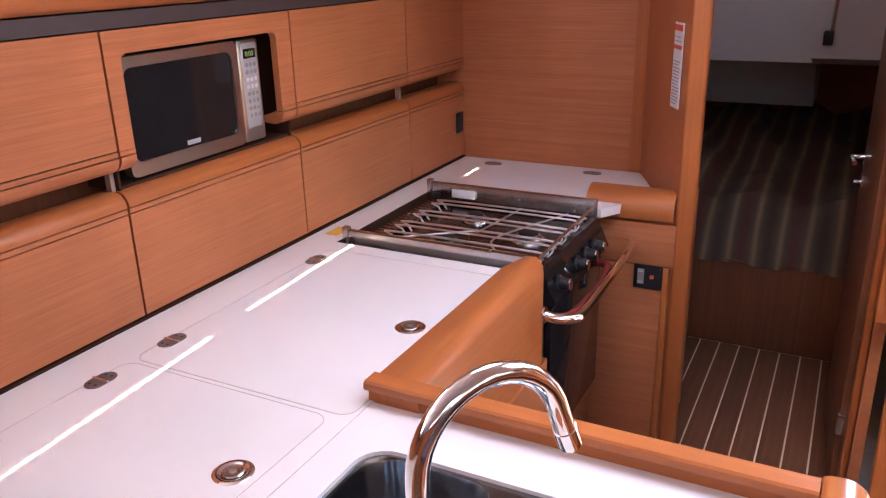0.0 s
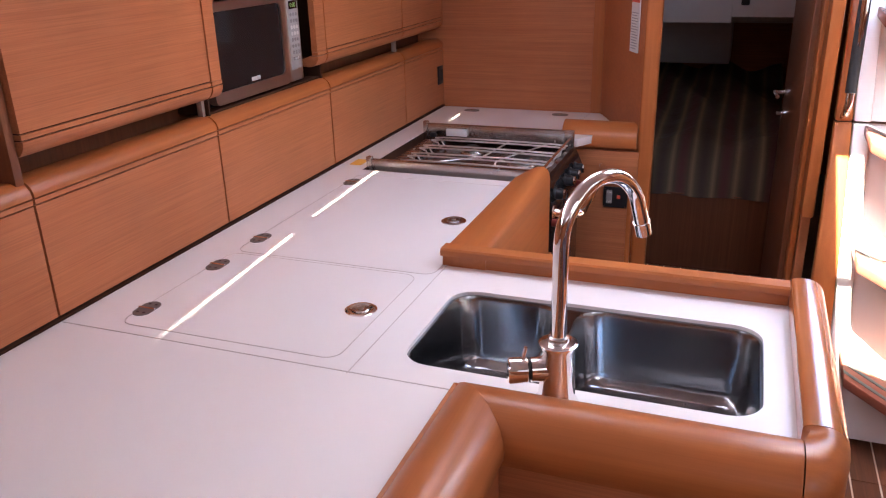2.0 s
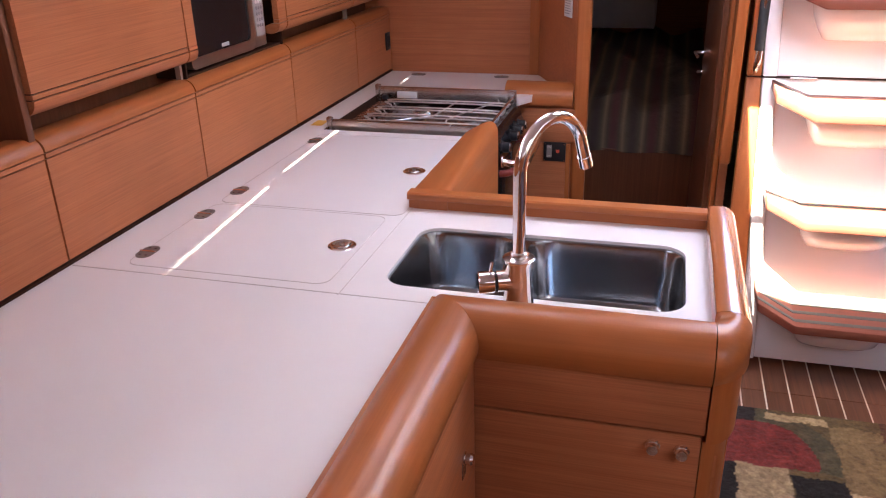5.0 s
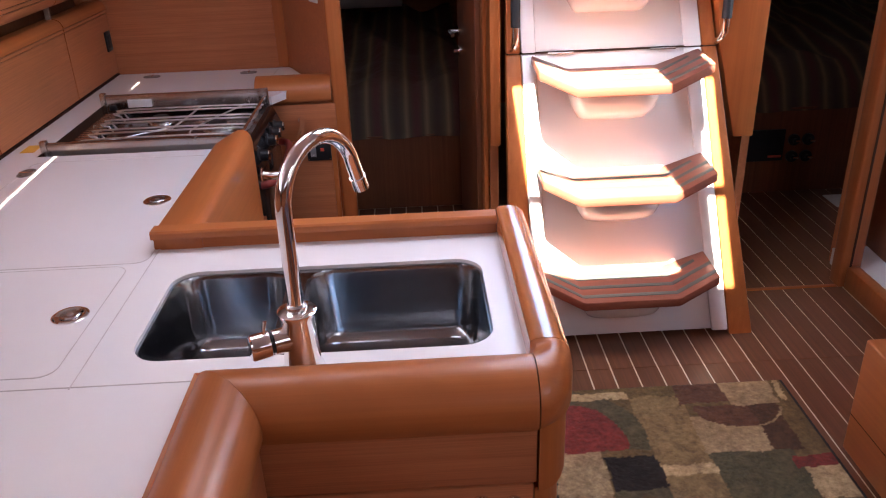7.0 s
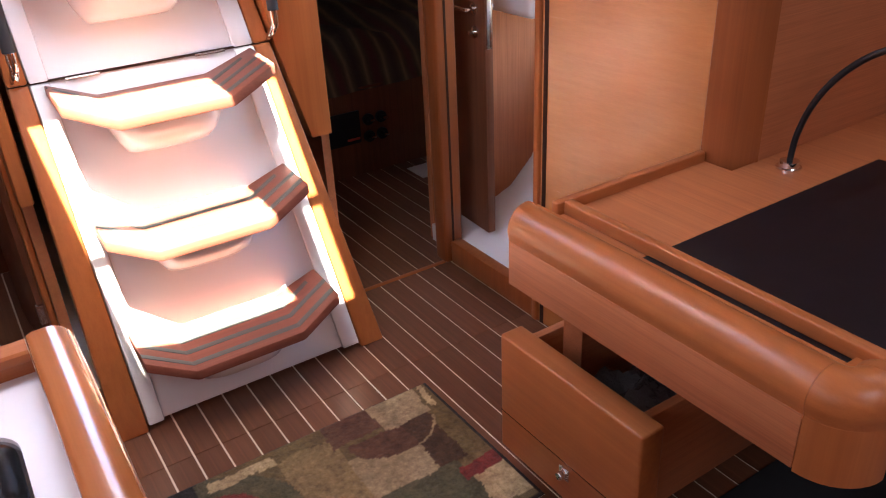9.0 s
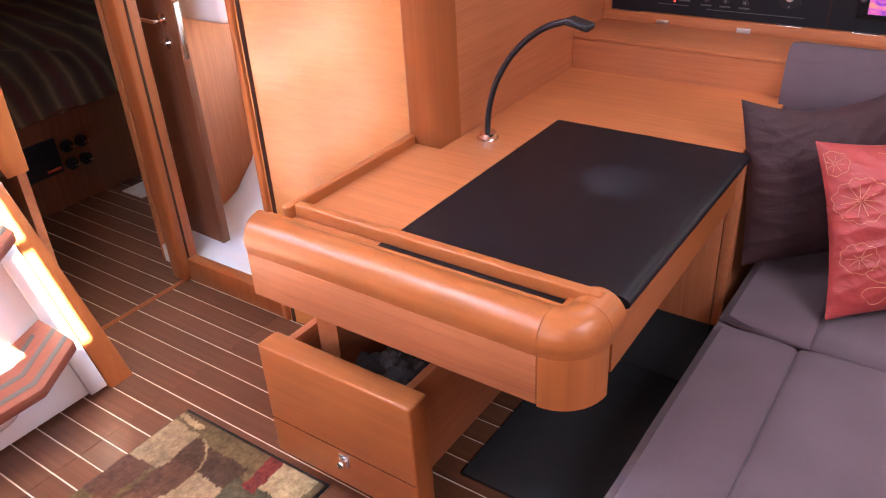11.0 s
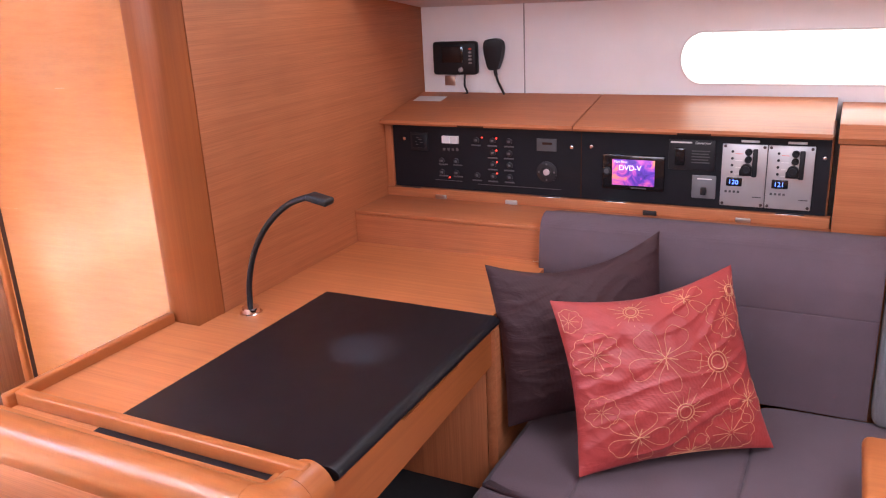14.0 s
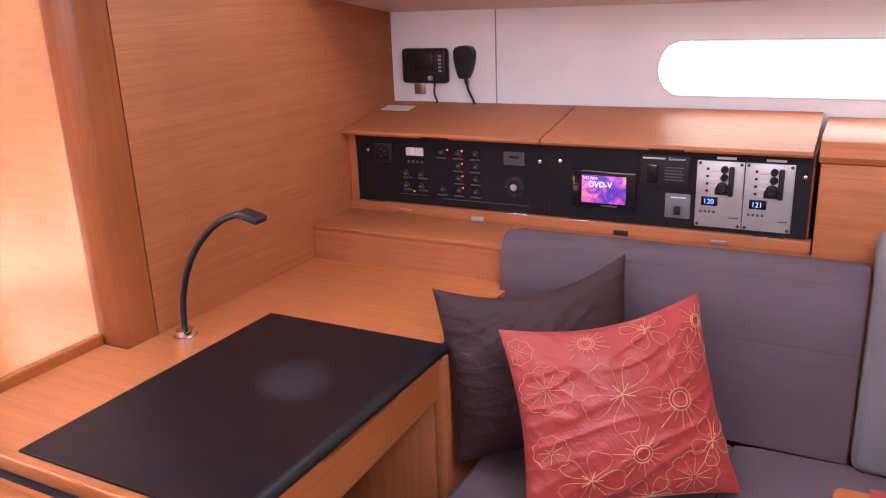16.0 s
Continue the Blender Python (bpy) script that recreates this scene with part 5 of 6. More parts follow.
part("side_batten", boxm((2.70, 1.037, 0.94), (2.729, 1.066, 1.18), 0.002), wood_z, con)
part("panel_gap", boxm((2.710, 0.318, 0.943), (2.7125, 0.321, 1.172)), dark_slot, con)


def console_lid(y0, y1):
    prof = [(2.668, 1.183), (2.672, 1.176), (2.69, 1.176), (3.02, 1.236), (3.02, 1.25), (2.672, 1.192)]
    c = thing("console_lid", (2.8, (y0 + y1) / 2, 1.176), "raised teak lid above the switch panels", "lid", "console lids")
    part("board", extrude(prof, "y", y0, y1), wood_y, c)
    part("catch", boxm((2.667, (y0 + y1) / 2 - 0.05, 1.176), (2.69, (y0 + y1) / 2 + 0.05, 1.182), 0.001), dark_slot, c, "dark catch")
    return c


console_lid(0.34, 1.066)
console_lid(-0.425, 0.335)
CX = 2.712


def on_panel(name, y0, z0, y1, z1, mat, parent, out=0.004, bevel=0.001, label=""):
    return part(name, boxm((CX - out, y0, z0), (CX + 0.001, y1, z1), bevel), mat, parent, label)


meter = on_panel("meter", 0.892, 1.08, 0.962, 1.145, black_plastic, con, 0.006, 0.002, "square gauge")
on_panel("dial", 0.900, 1.090, 0.954, 1.136, panel_black, meter, 0.007)
for my, mz, w in ((0.932, 1.125, 0.010), (0.921, 1.118, 0.014), (0.938, 1.110, 0.006), (0.917, 1.108, 0.012), (0.934, 1.100, 0.010)):
    on_panel("dial_mark", my - w / 2, mz, my + w / 2, mz + 0.003, dim_print, meter, 0.0076, 0.0002)
on_panel("rocker_pair", 0.768, 1.11, 0.7995, 1.137, print_white, con, 0.009, 0.002, "white rocker switches")
on_panel("rocker_pair", 0.8005, 1.11, 0.833, 1.137, print_white, con, 0.009, 0.002, "white rocker switches")
for k in range(4):
    on_panel("icon", 0.772 + k * 0.017, 1.083, 0.781 + k * 0.017, 1.092, dim_print, con, 0.0015)
for r in range(2):
    for c in range(2):
        y, z = 0.84 - c * 0.058, 1.045 - r * 0.042
        b = part("switch", lathe([(0.011, 0.0), (0.011, -0.004), (0.008, -0.006)], (CX, y, z), axis="x", sides=16), black_plastic, con)
        on_panel("switch_label", y - 0.024, z - 0.016, y + 0.012, z - 0.011, dim_print, con, 0.0015)
        on_panel("switch_icon", y - 0.006, z - 0.004, y + 0.006, z + 0.004, dim_print, b, 0.0075)
for r in range(4):
    for c in range(3):
        if (r, c) in ((1, 0), (2, 0)):
            continue
        y, z = 0.70 - c * 0.062, 1.125 - r * 0.042
        b = part("switch", lathe([(0.011, 0.0), (0.011, -0.004), (0.008, -0.006)], (CX, y, z), axis="x", sides=16), black_plastic, con)
        on_panel("switch_label", y - 0.016, z - 0.021, y + 0.020, z - 0.016, dim_print, con, 0.0015)
        on_panel("switch_icon", y - 0.005, z - 0.004, y + 0.005, z + 0.004, dim_print, b, 0.0075)
for y, z in ((0.678, 1.135), (0.624, 1.134), (0.624, 1.092), (0.624, 1.05), (0.624, 1.01), (0.81, 0.985)):
    part("led", lathe([(0.003, 0.0), (0.003, -0.003), (0.002, -0.004)], (CX, y, z), axis="x", sides=10), led_red, con, "glowing red indicator")
lcd = on_panel("lcd", 0.405, 1.098, 0.475, 1.14, dim_print, con, 0.004, 0.001, "small grey display")
on_panel("lcd_text", 0.42, 1.12, 0.455, 1.128, dark_slot, lcd, 0.005)
dialk = part("selector_dial", lathe([(0.036, 0.0), (0.036, -0.003), (0.03, -0.005), (0.018, -0.005), (0.016, -0.003)], (CX, 0.44, 1.026), axis="x"), black_plastic, con)
part("dial_button", lathe([(0.011, -0.003), (0.011, -0.008), (0.007, -0.009)], (CX, 0.44, 1.026), axis="x"), silver_paint, dialk)
for da in range(4):
    dy, dz = 0.027 * math.cos(radians(90 * da)), 0.027 * math.sin(radians(90 * da))
    on_panel("dial_mark", 0.44 + dy - 0.003, 1.026 + dz - 0.003, 0.44 + dy + 0.003, 1.026 + dz + 0.003, dim_print, dialk, 0.0058, 0.0002)
on_panel("rule_line", 0.39, 0.966, 0.70, 0.968, dim_print, con, 0.0012)
on_panel("rule_line", 0.76, 0.972, 0.87, 0.974, dim_print, con, 0.0012)
for y, z in ((0.988, 1.12), (0.352, 1.115), (0.285, 1.12), (-0.41, 1.115)):
    part("screw", lathe([(0.006, 0.0), (0.006, -0.003), (0.003, -0.004)], (CX, y, z), axis="x", sides=12), chrome, con)


def side_text(text, size, y, z, mat, parent, out):
    # the panels face the saloon, so letters run towards the bow
    m = Matrix(((0, 0, -1, CX - out), (-1, 0, 0, y), (0, 1, 0, z), (0, 0, 0, 1)))
    return lettering(text, size, m, mat, "lettering", parent)


radio = thing("stereo_display", (CX, 0.13, 0.99), "lit car-stereo style screen in the console", "stereo")
on_panel("bezel", 0.045, 0.985, 0.245, 1.10, black_gloss, radio, 0.012, 0.004)
screen, tt, bb = material("purple_media_screen")
vv = coords(tt, (1, 1, 1), (0, -0.0, 0))
scol = ramp(tt, noise_tex(tt, vv, 22, 4, 0.6, 0.8), [(0.3, (0.02, 0.02, 0.16)), (0.45, (0.12, 0.04, 0.42)), (0.56, (0.55, 0.10, 0.45)), (0.68, (0.9, 0.32, 0.12)), (0.8, (0.25, 0.25, 0.75))])
link(tt, scol, bb.inputs["Base Color"])
link(tt, scol, bb.inputs["Emission Color"])
bb.inputs["Emission Strength"].default_value = 0.010
on_panel("screen", 0.075, 1.0, 0.212, 1.085, screen, radio, 0.0135, 0.001, "purple and orange lit screen")
text_glow = glow("screen_text", (0.9, 0.88, 1.0), 0.018)
side_text("DVD-V", 0.024, 0.19, 1.05, text_glow, radio, 0.0142)
side_text("VGA Panel", 0.010, 0.207, 1.074, text_glow, radio, 0.0142)
part("knob", lathe([(0.013, -0.010), (0.013, -0.018), (0.010, -0.020)], (CX, 0.229, 1.045), axis="x"), black_plastic, radio)
part("knob_ring", lathe([(0.007, -0.0195), (0.0082, -0.0203), (0.007, -0.0206), (0.006, -0.0203)], (CX, 0.229, 1.045), axis="x"), dim_print, radio)
on_panel("button_row", 0.10, 0.990, 0.15, 0.995, dim_print, radio, 0.0135)
gen = thing("generator_panel", (CX, -0.03, 1.05), "black generator start panel with white print", "control panel")
on_panel("plate", -0.105, 1.06, 0.035, 1.155, black_plastic, gen, 0.005, 0.002)
side_text("Generator", 0.011, -0.045, 1.143, print_white, gen, 0.0054)
on_panel("brand_bar", -0.035, 1.144, 0.03, 1.149, print_white, gen, 0.0056)
on_panel("rocker", -0.015, 1.075, 0.015, 1.13, black_gloss, gen, 0.011, 0.003)
for k in range(5):
    on_panel("text_line", -0.09 + 0.004 * (k % 2), 1.083 + k * 0.009, -0.035, 1.087 + k * 0.009, dim_print, gen, 0.0056)
breaker = thing("main_breaker", (CX, -0.075, 1.0), "grey breaker plate with a black toggle", "switch")
on_panel("plate", -0.112, 0.972, -0.04, 1.045, breaker_grey, breaker, 0.005, 0.002)
on_panel("toggle", -0.085, 0.985, -0.068, 1.008, black_plastic, breaker, 0.018, 0.002)
on_panel("text_line", -0.10, 1.032, -0.055, 1.036, print_white, breaker, 0.0055)


def ac_panel(yc, reading):
    p = thing("shore_power_panel", (CX, yc, 0.955), "silver power panel with black breakers and blue digits", "control panel", "power panels")
    on_panel("plate", yc - 0.064, 0.955, yc + 0.064, 1.148, silver_paint, p, 0.006, 0.002)
    on_panel("label_strip", yc - 0.04, 1.153, yc + 0.012, 1.160, print_white, con, 0.003, 0.001)
    for k, r in ((0, 0.010), (1, 0.010), (2, 0.016)):
        part("breaker", lathe([(r, -0.005), (r, -0.020), (r * 0.7, -0.024), (r * 0.62, -0.021)], (CX, yc - 0.012 + 0.004 * (k == 2), 1.126 - k * 0.023 - 0.006 * (k == 2)), axis="x", sides=18), black_plastic, p)
    part("lock_bar", boxm((CX - 0.018, yc - 0.038, 1.05), (CX - 0.004, yc - 0.024, 1.135), 0.003), black_plastic, p)
    part("lock_lever", boxm((CX - 0.013, yc - 0.036, 1.052), (CX - 0.004, yc + 0.012, 1.072), 0.003), black_plastic, p)
    for k in range(4):
        part("button", lathe([(0.004, -0.005), (0.004, -0.009), (0.002, -0.010)], (CX, yc + 0.034, 1.125 - k * 0.021), axis="x", sides=10), black_plastic, p)
        on_panel("mark_line", yc + 0.004, 1.118 - k * 0.021, yc + 0.026, 1.1195 - k * 0.021, print_red if k == 0 else print_white, p, 0.0068, 0.0002)
    on_panel("display", yc + 0.002, 1.018, yc + 0.048, 1.045, black_gloss, p, 0.009, 0.002)
    side_text(reading, 0.020, yc + 0.042, 1.0245, led_blue, p, 0.0096)
    for k in range(4):
        on_panel("icon", yc + 0.008 + k * 0.012, 0.997, yc + 0.015 + k * 0.012, 1.004, dim_print, p, 0.0068, 0.0002)
    for dy in (-0.056, 0.056):
        for z in (0.963, 1.141):
            part("screw", lathe([(0.0045, -0.005), (0.0045, -0.008), (0.003, -0.0085)], (CX, yc + dy, z), axis="x", sides=10), dark_strip, p)
    on_panel("text_line", yc - 0.055, 0.985, yc - 0.03, 0.988, dim_print, p, 0.0068, 0.0002)
    return p


ac_panel(-0.19, "120")
ac_panel(-0.32, "121")
for k, (y, mat_p) in enumerate(((0.84, bronze_steel), (0.565, silver_paint), (0.085, black_plastic), (-0.20, bronze_steel))):
    lt = part("latch", boxm((2.690, y - 0.022, 0.905), (2.697, y + 0.022, 0.922), 0.002), mat_p, con, "small metal push latch")
for y in (0.43, 0.205, -0.33, 0.97):
    part("strike", boxm((2.700, y - 0.04, 0.936), (2.712, y + 0.04, 0.9415), 0.001), chrome if y < 0.9 else dark_strip, con)
part("rail_slot", boxm((2.6935, -0.125, 0.886), (2.697, 0.19, 0.893)), dark_slot, con)
part("lid_label", extrude([(2.90, 1.2305), (2.96, 1.2405), (2.96, 1.2413), (2.90, 1.2313)], "y", 0.93, 1.05), print_white, con)

lk = thing("side_locker", (2.75, -1.3, 0.86), "teak side locker with a rounded lid beside the console", "cabinet")
part("front", boxm((2.668, -2.4, 0.885), (2.69, -0.445, 1.165), 0.003), wood_y, lk)
part("top_edge", extrude([(2.65, 1.185), (2.66, 1.168), (2.70, 1.168), (3.03, 1.20), (3.03, 1.235), (2.72, 1.232), (2.67, 1.222)], "y", -2.4, -0.44), wood_y, lk)
part("body", boxm((2.692, -2.4, 0.60), (3.03, -0.445, 1.16)), wood_y, lk)

# radio and microphone on the lining
vhf = thing("vhf_radio", (3.03, 0.915, 1.38), "black marine radio with dark display on the hull lining", "radio")
part("body", boxm((3.0, 0.822, 1.318), (3.034, 1.008, 1.443), 0.012, 3), black_plastic, vhf)
part("display", boxm((2.997, 0.875, 1.365), (3.001, 0.965, 1.425), 0.001), black_gloss, vhf)
part("knob", lathe([(0.009, 0.0), (0.009, -0.01), (0.006, -0.012)], (3.0, 0.885, 1.338), axis="x", sides=16), grey_plastic, vhf)
for k in range(5):
    part("button", boxm((2.996, 0.840, 1.36 + k * 0.013), (3.001, 0.852, 1.367 + k * 0.013), 0.001), grey_plastic if k != 4 else print_red, vhf)
part("cable", tube([(3.01, 0.875, 1.32), (3.0, 0.873, 1.28), (3.005, 0.865, 1.25), (3.0, 0.88, 1.243)], 0.004, smooth=6), rubber, vhf)
mic = thing("handheld_microphone", (3.02, 0.755, 1.40), "black fist microphone hanging on the hull lining", "microphone")
fist = extrude(smooth_path([(0.738, 1.338), (0.772, 1.338), (0.786, 1.375), (0.793, 1.42), (0.785, 1.444), (0.755, 1.451), (0.725, 1.444), (0.716, 1.42), (0.724, 1.375), (0.7385, 1.339)], 4), "x", 3.002, 3.034)
bmesh.ops.bevel(fist, geom=[e for e in fist.edges if all(v.co.x < 3.003 for v in e.verts)], offset=0.009, segments=3, profile=0.5, affect="EDGES", clamp_overlap=True)
part("body", fist, black_plastic, mic)
part("strain_relief", tube([(3.018, 0.753, 1.34), (3.017, 0.748, 1.315)], 0.007), rubber, mic)
part("cord", tube([(3.017, 0.748, 1.318), (3.012, 0.740, 1.295), (3.01, 0.722, 1.262), (3.0, 0.71, 1.243), (3.01, 0.73, 1.24)], 0.0045, smooth=7), rubber, mic)
solid("data_plate", boxm((3.03, 0.928, 1.275), (3.0345, 0.972, 1.312), 0.001), bronze_steel, "small square metal plate below the radio", "plate")

# ---- settee ----
settee = thing("settee", (1.7, -0.9, 0.0), "mauve-grey upholstered settee with tufted seat and backrest", "sofa")
part("plinth", boxm((0.98, -2.6, 0.0), (2.44, 0.27, 0.31)), wood_y, settee)


def cushion(x0, y0, x1, y1, z0, z1, seams, front, slack=0.024):
    """A soft seat cushion: rounded rim, a crowned top drawn down at its stitched cross seams."""
    bm = bmesh.new()
    nx = 26
    ys = sorted({round(y0 + (y1 - y0) * k / 110, 4) for k in range(111)} | {round(q + d, 4) for q in seams for d in (-0.012, -0.005, -0.0025, 0.0, 0.0025, 0.005, 0.012)})
    grid = []
    for k in range(nx + 1):
        u = 0.5 - 0.5 * math.cos(math.pi * k / nx)
        row = []
        for y in ys:
            x = x0 + (x1 - x0) * u + slack * math.exp((y - 0.285) / 0.09) * (u if front else 1 - u)
            rim = min(x - x0, x1 - x, y - y0, y1 - y)
            round_off = 0.03 * (1 - min(1.0, max(0.0, rim) / 0.035)) ** 2
            gap = min(abs(y - q) for q in seams)
            dip = 0.011 * math.exp(-gap / 0.03) + 0.006 * math.exp(-(gap / 0.004) ** 2)
            soft = 0.004 * noise.noise((x * 5, y * 5, x0)) + 0.002 * noise.noise((x * 17, y * 11, 3.0))
            row.append(bm.verts.new((x, y, z1 + 0.006 - round_off - dip + soft)))
        grid.append(row)
    m = len(ys)
    for k in range(nx):
        for j in range(m - 1):
            bm.faces.new((grid[k][j], grid[k + 1][j], grid[k + 1][j + 1], grid[k][j + 1]))
    loop = [grid[k][0] for k in range(nx + 1)] + grid[nx][1:] + [grid[k][-1] for k in range(nx - 1, -1, -1)] + grid[0][-2:0:-1]
    low = [bm.verts.new((v.co.x, v.co.y, z0)) for v in loop]
    for k in range(len(loop)):
        n2 = (k + 1) % len(loop)
        bm.faces.new((loop[k], low[k], low[n2], loop[n2]))
    bm.faces.new(low)
    bmesh.ops.recalc_face_normals(bm, faces=bm.faces[:])
    return bm


SEATS = [-2.2, -1.8, -1.42, -1.04, -0.667, -0.293, 0.08]
part("seat_front", cushion(0.96, -2.6, 1.738, 0.285, 0.311, 0.450, SEATS, True), seat_fabric, settee, "front seat cushion")
part("seat_back", cushion(1.744, -2.6, 2.42, 0.285, 0.311, 0.452, [q - 0.02 for q in SEATS], False), seat_fabric, settee, "rear seat cushion")


def back_cushion(y0, y1, z1):
    prof = [(2.46, 0.453), (2.405, 0.453), (2.405, 0.70), (2.408, 0.743), (2.410, 0.745), (2.408, 0.747), (2.408, 0.80), (2.418, 0.90)] + arc(2.475, z1 - 0.055, 0.055, 180, 60, 7) + [(2.60, z1 - 0.03), (2.60, 0.453)]
    bm = extrude(prof, "y", y0, y1)
    ends = [e for e in bm.edges if len({round(v.co.y, 4) for v in e.verts}) == 1]
    bmesh.ops.bevel(bm, geom=ends, offset=0.018, segments=3, profile=0.5, affect="EDGES", clamp_overlap=True)
    return bm


part("backrest", back_cushion(-0.585, 0.362, 0.957), seat_fabric, settee, "backrest cushion with a cross seam")
light_fabric = fabric("pale_grey_upholstery", (0.13, 0.115, 0.12), (0.18, 0.16, 0.165))
part("side_backrest", boxm((2.36, -1.9, 0.455), (2.62, -0.593, 1.02), 0.03, 4), light_fabric, settee, "paler grey backrest cushion")
part("seam_piping", tube([(1.741 + 0.024 * math.exp((-2.885 + k * 0.0574) / 0.09), -2.6 + k * 0.0574, 0.43) for k in range(51)], 0.004, sides=8), brown_satin, settee, "dark seam between the cushions")
part("backrest_base", boxm((2.47, -1.9, 0.0), (2.66, 0.29, 0.88)), wood_y, settee)


def relief(u, v, prof, seed, folds):
    """Soft dents, and narrow slanting folds that gather towards the seams."""
    dent = 0.012 * prof * noise.noise((u * 3, v * 3, seed))
    slant = v + 0.42 * u + 0.10 * noise.noise((u * 2.2, v * 2.2, seed + 4))
    ridge = max(0.0, 1 - 2.6 * abs(noise.noise((slant * 8.5, (u - 0.4 * v) * 1.7, seed)))) ** 2
    cross = max(0.0, 1 - 3.0 * abs(noise.noise(((v - 0.9 * u) * 6.0, (u + v) * 1.6, seed + 7)))) ** 2
    where = 0.35 + 0.65 * max(abs(2 * u - 1), abs(2 * v - 1)) + 0.5 * noise.noise((u * 2.5, v * 2.5, seed + 2))
    return dent + folds * prof ** 0.4 * max(0.0, where) * (0.0085 * ridge + 0.0045 * cross - 0.003) + 0.0012 * prof ** 0.3 * noise.noise((u * 20, v * 13, seed))


def skin_point(shape, u, v, lift, side=1):
    """A point on the front (1) or back (-1) skin of a pillow; shape: corners, normal, thickness, seed, sag, droop, folds."""
    tl, tr, bl, br, nrm, thick, seed, sag, droop, folds = shape
    uu, vv = 2 * u - 1, 2 * v - 1
    p = tl.lerp(tr, u).lerp(bl.lerp(br, u), v)
    mid = (tl + tr + bl + br) / 4
    p = p.lerp(mid, sag * (1 - uu * uu * vv * vv) * max(abs(uu), abs(vv)) ** 4)
    p += (bl - tl) * droop * (1 - uu * uu) * max(0.0, -vv) ** 3
    prof = max(0.0, (1 - uu * uu)) ** 0.55 * max(0.0, (1 - vv * vv)) ** 0.55
    h = thick * prof + relief(u, v, prof, seed, folds)
    return p + nrm * (h + lift) * (1.0 if side > 0 else -0.6)


def pillow(corners, thick, seed, sag, droop, folds):
    """Closed cushion between four corners; sag draws the edges in, droop lets the top edge hang."""
    tl, tr, bl, br = [Vector(p) for p in corners]
    nrm = (tr - tl).cross(bl - tl).normalized()
    if nrm.x > 0:
        nrm = -nrm
    shape = (tl, tr, bl, br, nrm, thick, seed, sag, droop, folds)
    n = 84
    bm = bmesh.new()
    for side in (1, -1):
        g = [[bm.verts.new(skin_point(shape, a / n, b / n, 0.0, side)) for b in range(n + 1)] for a in range(n + 1)]
        for a in range(n):
            for b in range(n):
                bm.faces.new((g[a][b], g[a + 1][b], g[a + 1][b + 1], g[a][b + 1]))
    bmesh.ops.remove_doubles(bm, verts=bm.verts[:], dist=0.0004)
    bmesh.ops.recalc_face_normals(bm, faces=bm.faces[:])
    return bm, shape


RED = [(1.966, 0.171, 0.872), (2.298, -0.218, 0.903), (1.83, 0.05, 0.47), (2.14, -0.37, 0.475)]
BROWN = [(2.010, 0.368, 0.932), (2.40, -0.008, 0.948), (1.985, 0.30, 0.47), (2.30, -0.07, 0.48)]
bp = thing("brown_pillow", (2.15, 0.15, 0.46), "plain dark brown satin throw pillow on the settee", "pillow")
bmb, _ = pillow(BROWN, 0.085, 5.0, 0.06, 0.11, 0.7)
part("cover", bmb, brown_satin, bp)
rp = thing("red_pillow", (2.05, -0.1, 0.46), "red satin throw pillow with gold flower embroidery", "pillow")
bmr, fr = pillow(RED, 0.08, 2.0, 0.085, 0.045, 1.0)
part("cover", bmr, red_satin, rp)


def stitch(points, name="embroidery", r=0.0007):
    pts = [skin_point(fr, min(0.985, max(0.015, u)), min(0.985, max(0.015, v)), 0.0008) for u, v in points]
    part(name, tube(pts, r, sides=5), gold_thread, rp)


def heart_flower(cu, cv, r, petals, turn):
    """Large open flower with separate heart-shaped petals."""
    for k in range(petals):
        a0 = turn + 2 * math.pi * k / petals
        loop = []
        for s in range(25):
            q = 2 * math.pi * s / 24
            rad = r * (0.52 - 0.44 * math.cos(q)) * (1 - 0.10 * math.exp(-((q - math.pi) / 0.35) ** 2))
            wide = 0.52 * math.sin(q) * (0.85 + 0.15 * math.sin(3 * k + cu * 7))
            loop.append((cu + rad * math.cos(a0 + wide), cv + rad * math.sin(a0 + wide)))
        stitch(loop)
    for k in range(petals):
        a = turn + 2 * math.pi * k / petals
        stitch([(cu, cv), (cu + 0.3 * r * math.cos(a), cv + 0.3 * r * math.sin(a))], r=0.0014)


def sun_flower(cu, cv, r, rays, turn):
    """Round stitched middle with thin rays."""
    for ring in (0.22, 0.32):
        stitch([(cu + ring * r * math.cos(q * math.pi / 9), cv + ring * r * math.sin(q * math.pi / 9)) for q in range(19)], r=0.0013)
    for k in range(rays):
        a = turn + 2 * math.pi * k / rays
        f = 0.8 + 0.2 * math.sin(k * 2.3)
        stitch([(cu + 0.34 * r * math.cos(a), cv + 0.34 * r * math.sin(a)), (cu + f * r * math.cos(a + 0.06), cv + f * r * math.sin(a + 0.06))])


def scallop_flower(cu, cv, r, lobes, turn):
    """Scalloped rim with fine radial stitches."""
    stitch([(cu + r * (0.86 + 0.13 * abs(math.cos(lobes * q * math.pi / 60))) * math.cos(q * math.pi / 30), cv + r * (0.86 + 0.13 * abs(math.cos(lobes * q * math.pi / 60))) * math.sin(q * math.pi / 30)) for q in range(61)])
    for k in range(lobes):
        a = turn + 2 * math.pi * k / lobes
        stitch([(cu + 0.08 * r * math.cos(a), cv + 0.08 * r * math.sin(a)), (cu + 0.7 * r * math.cos(a + 0.08), cv + 0.7 * r * math.sin(a + 0.08))])


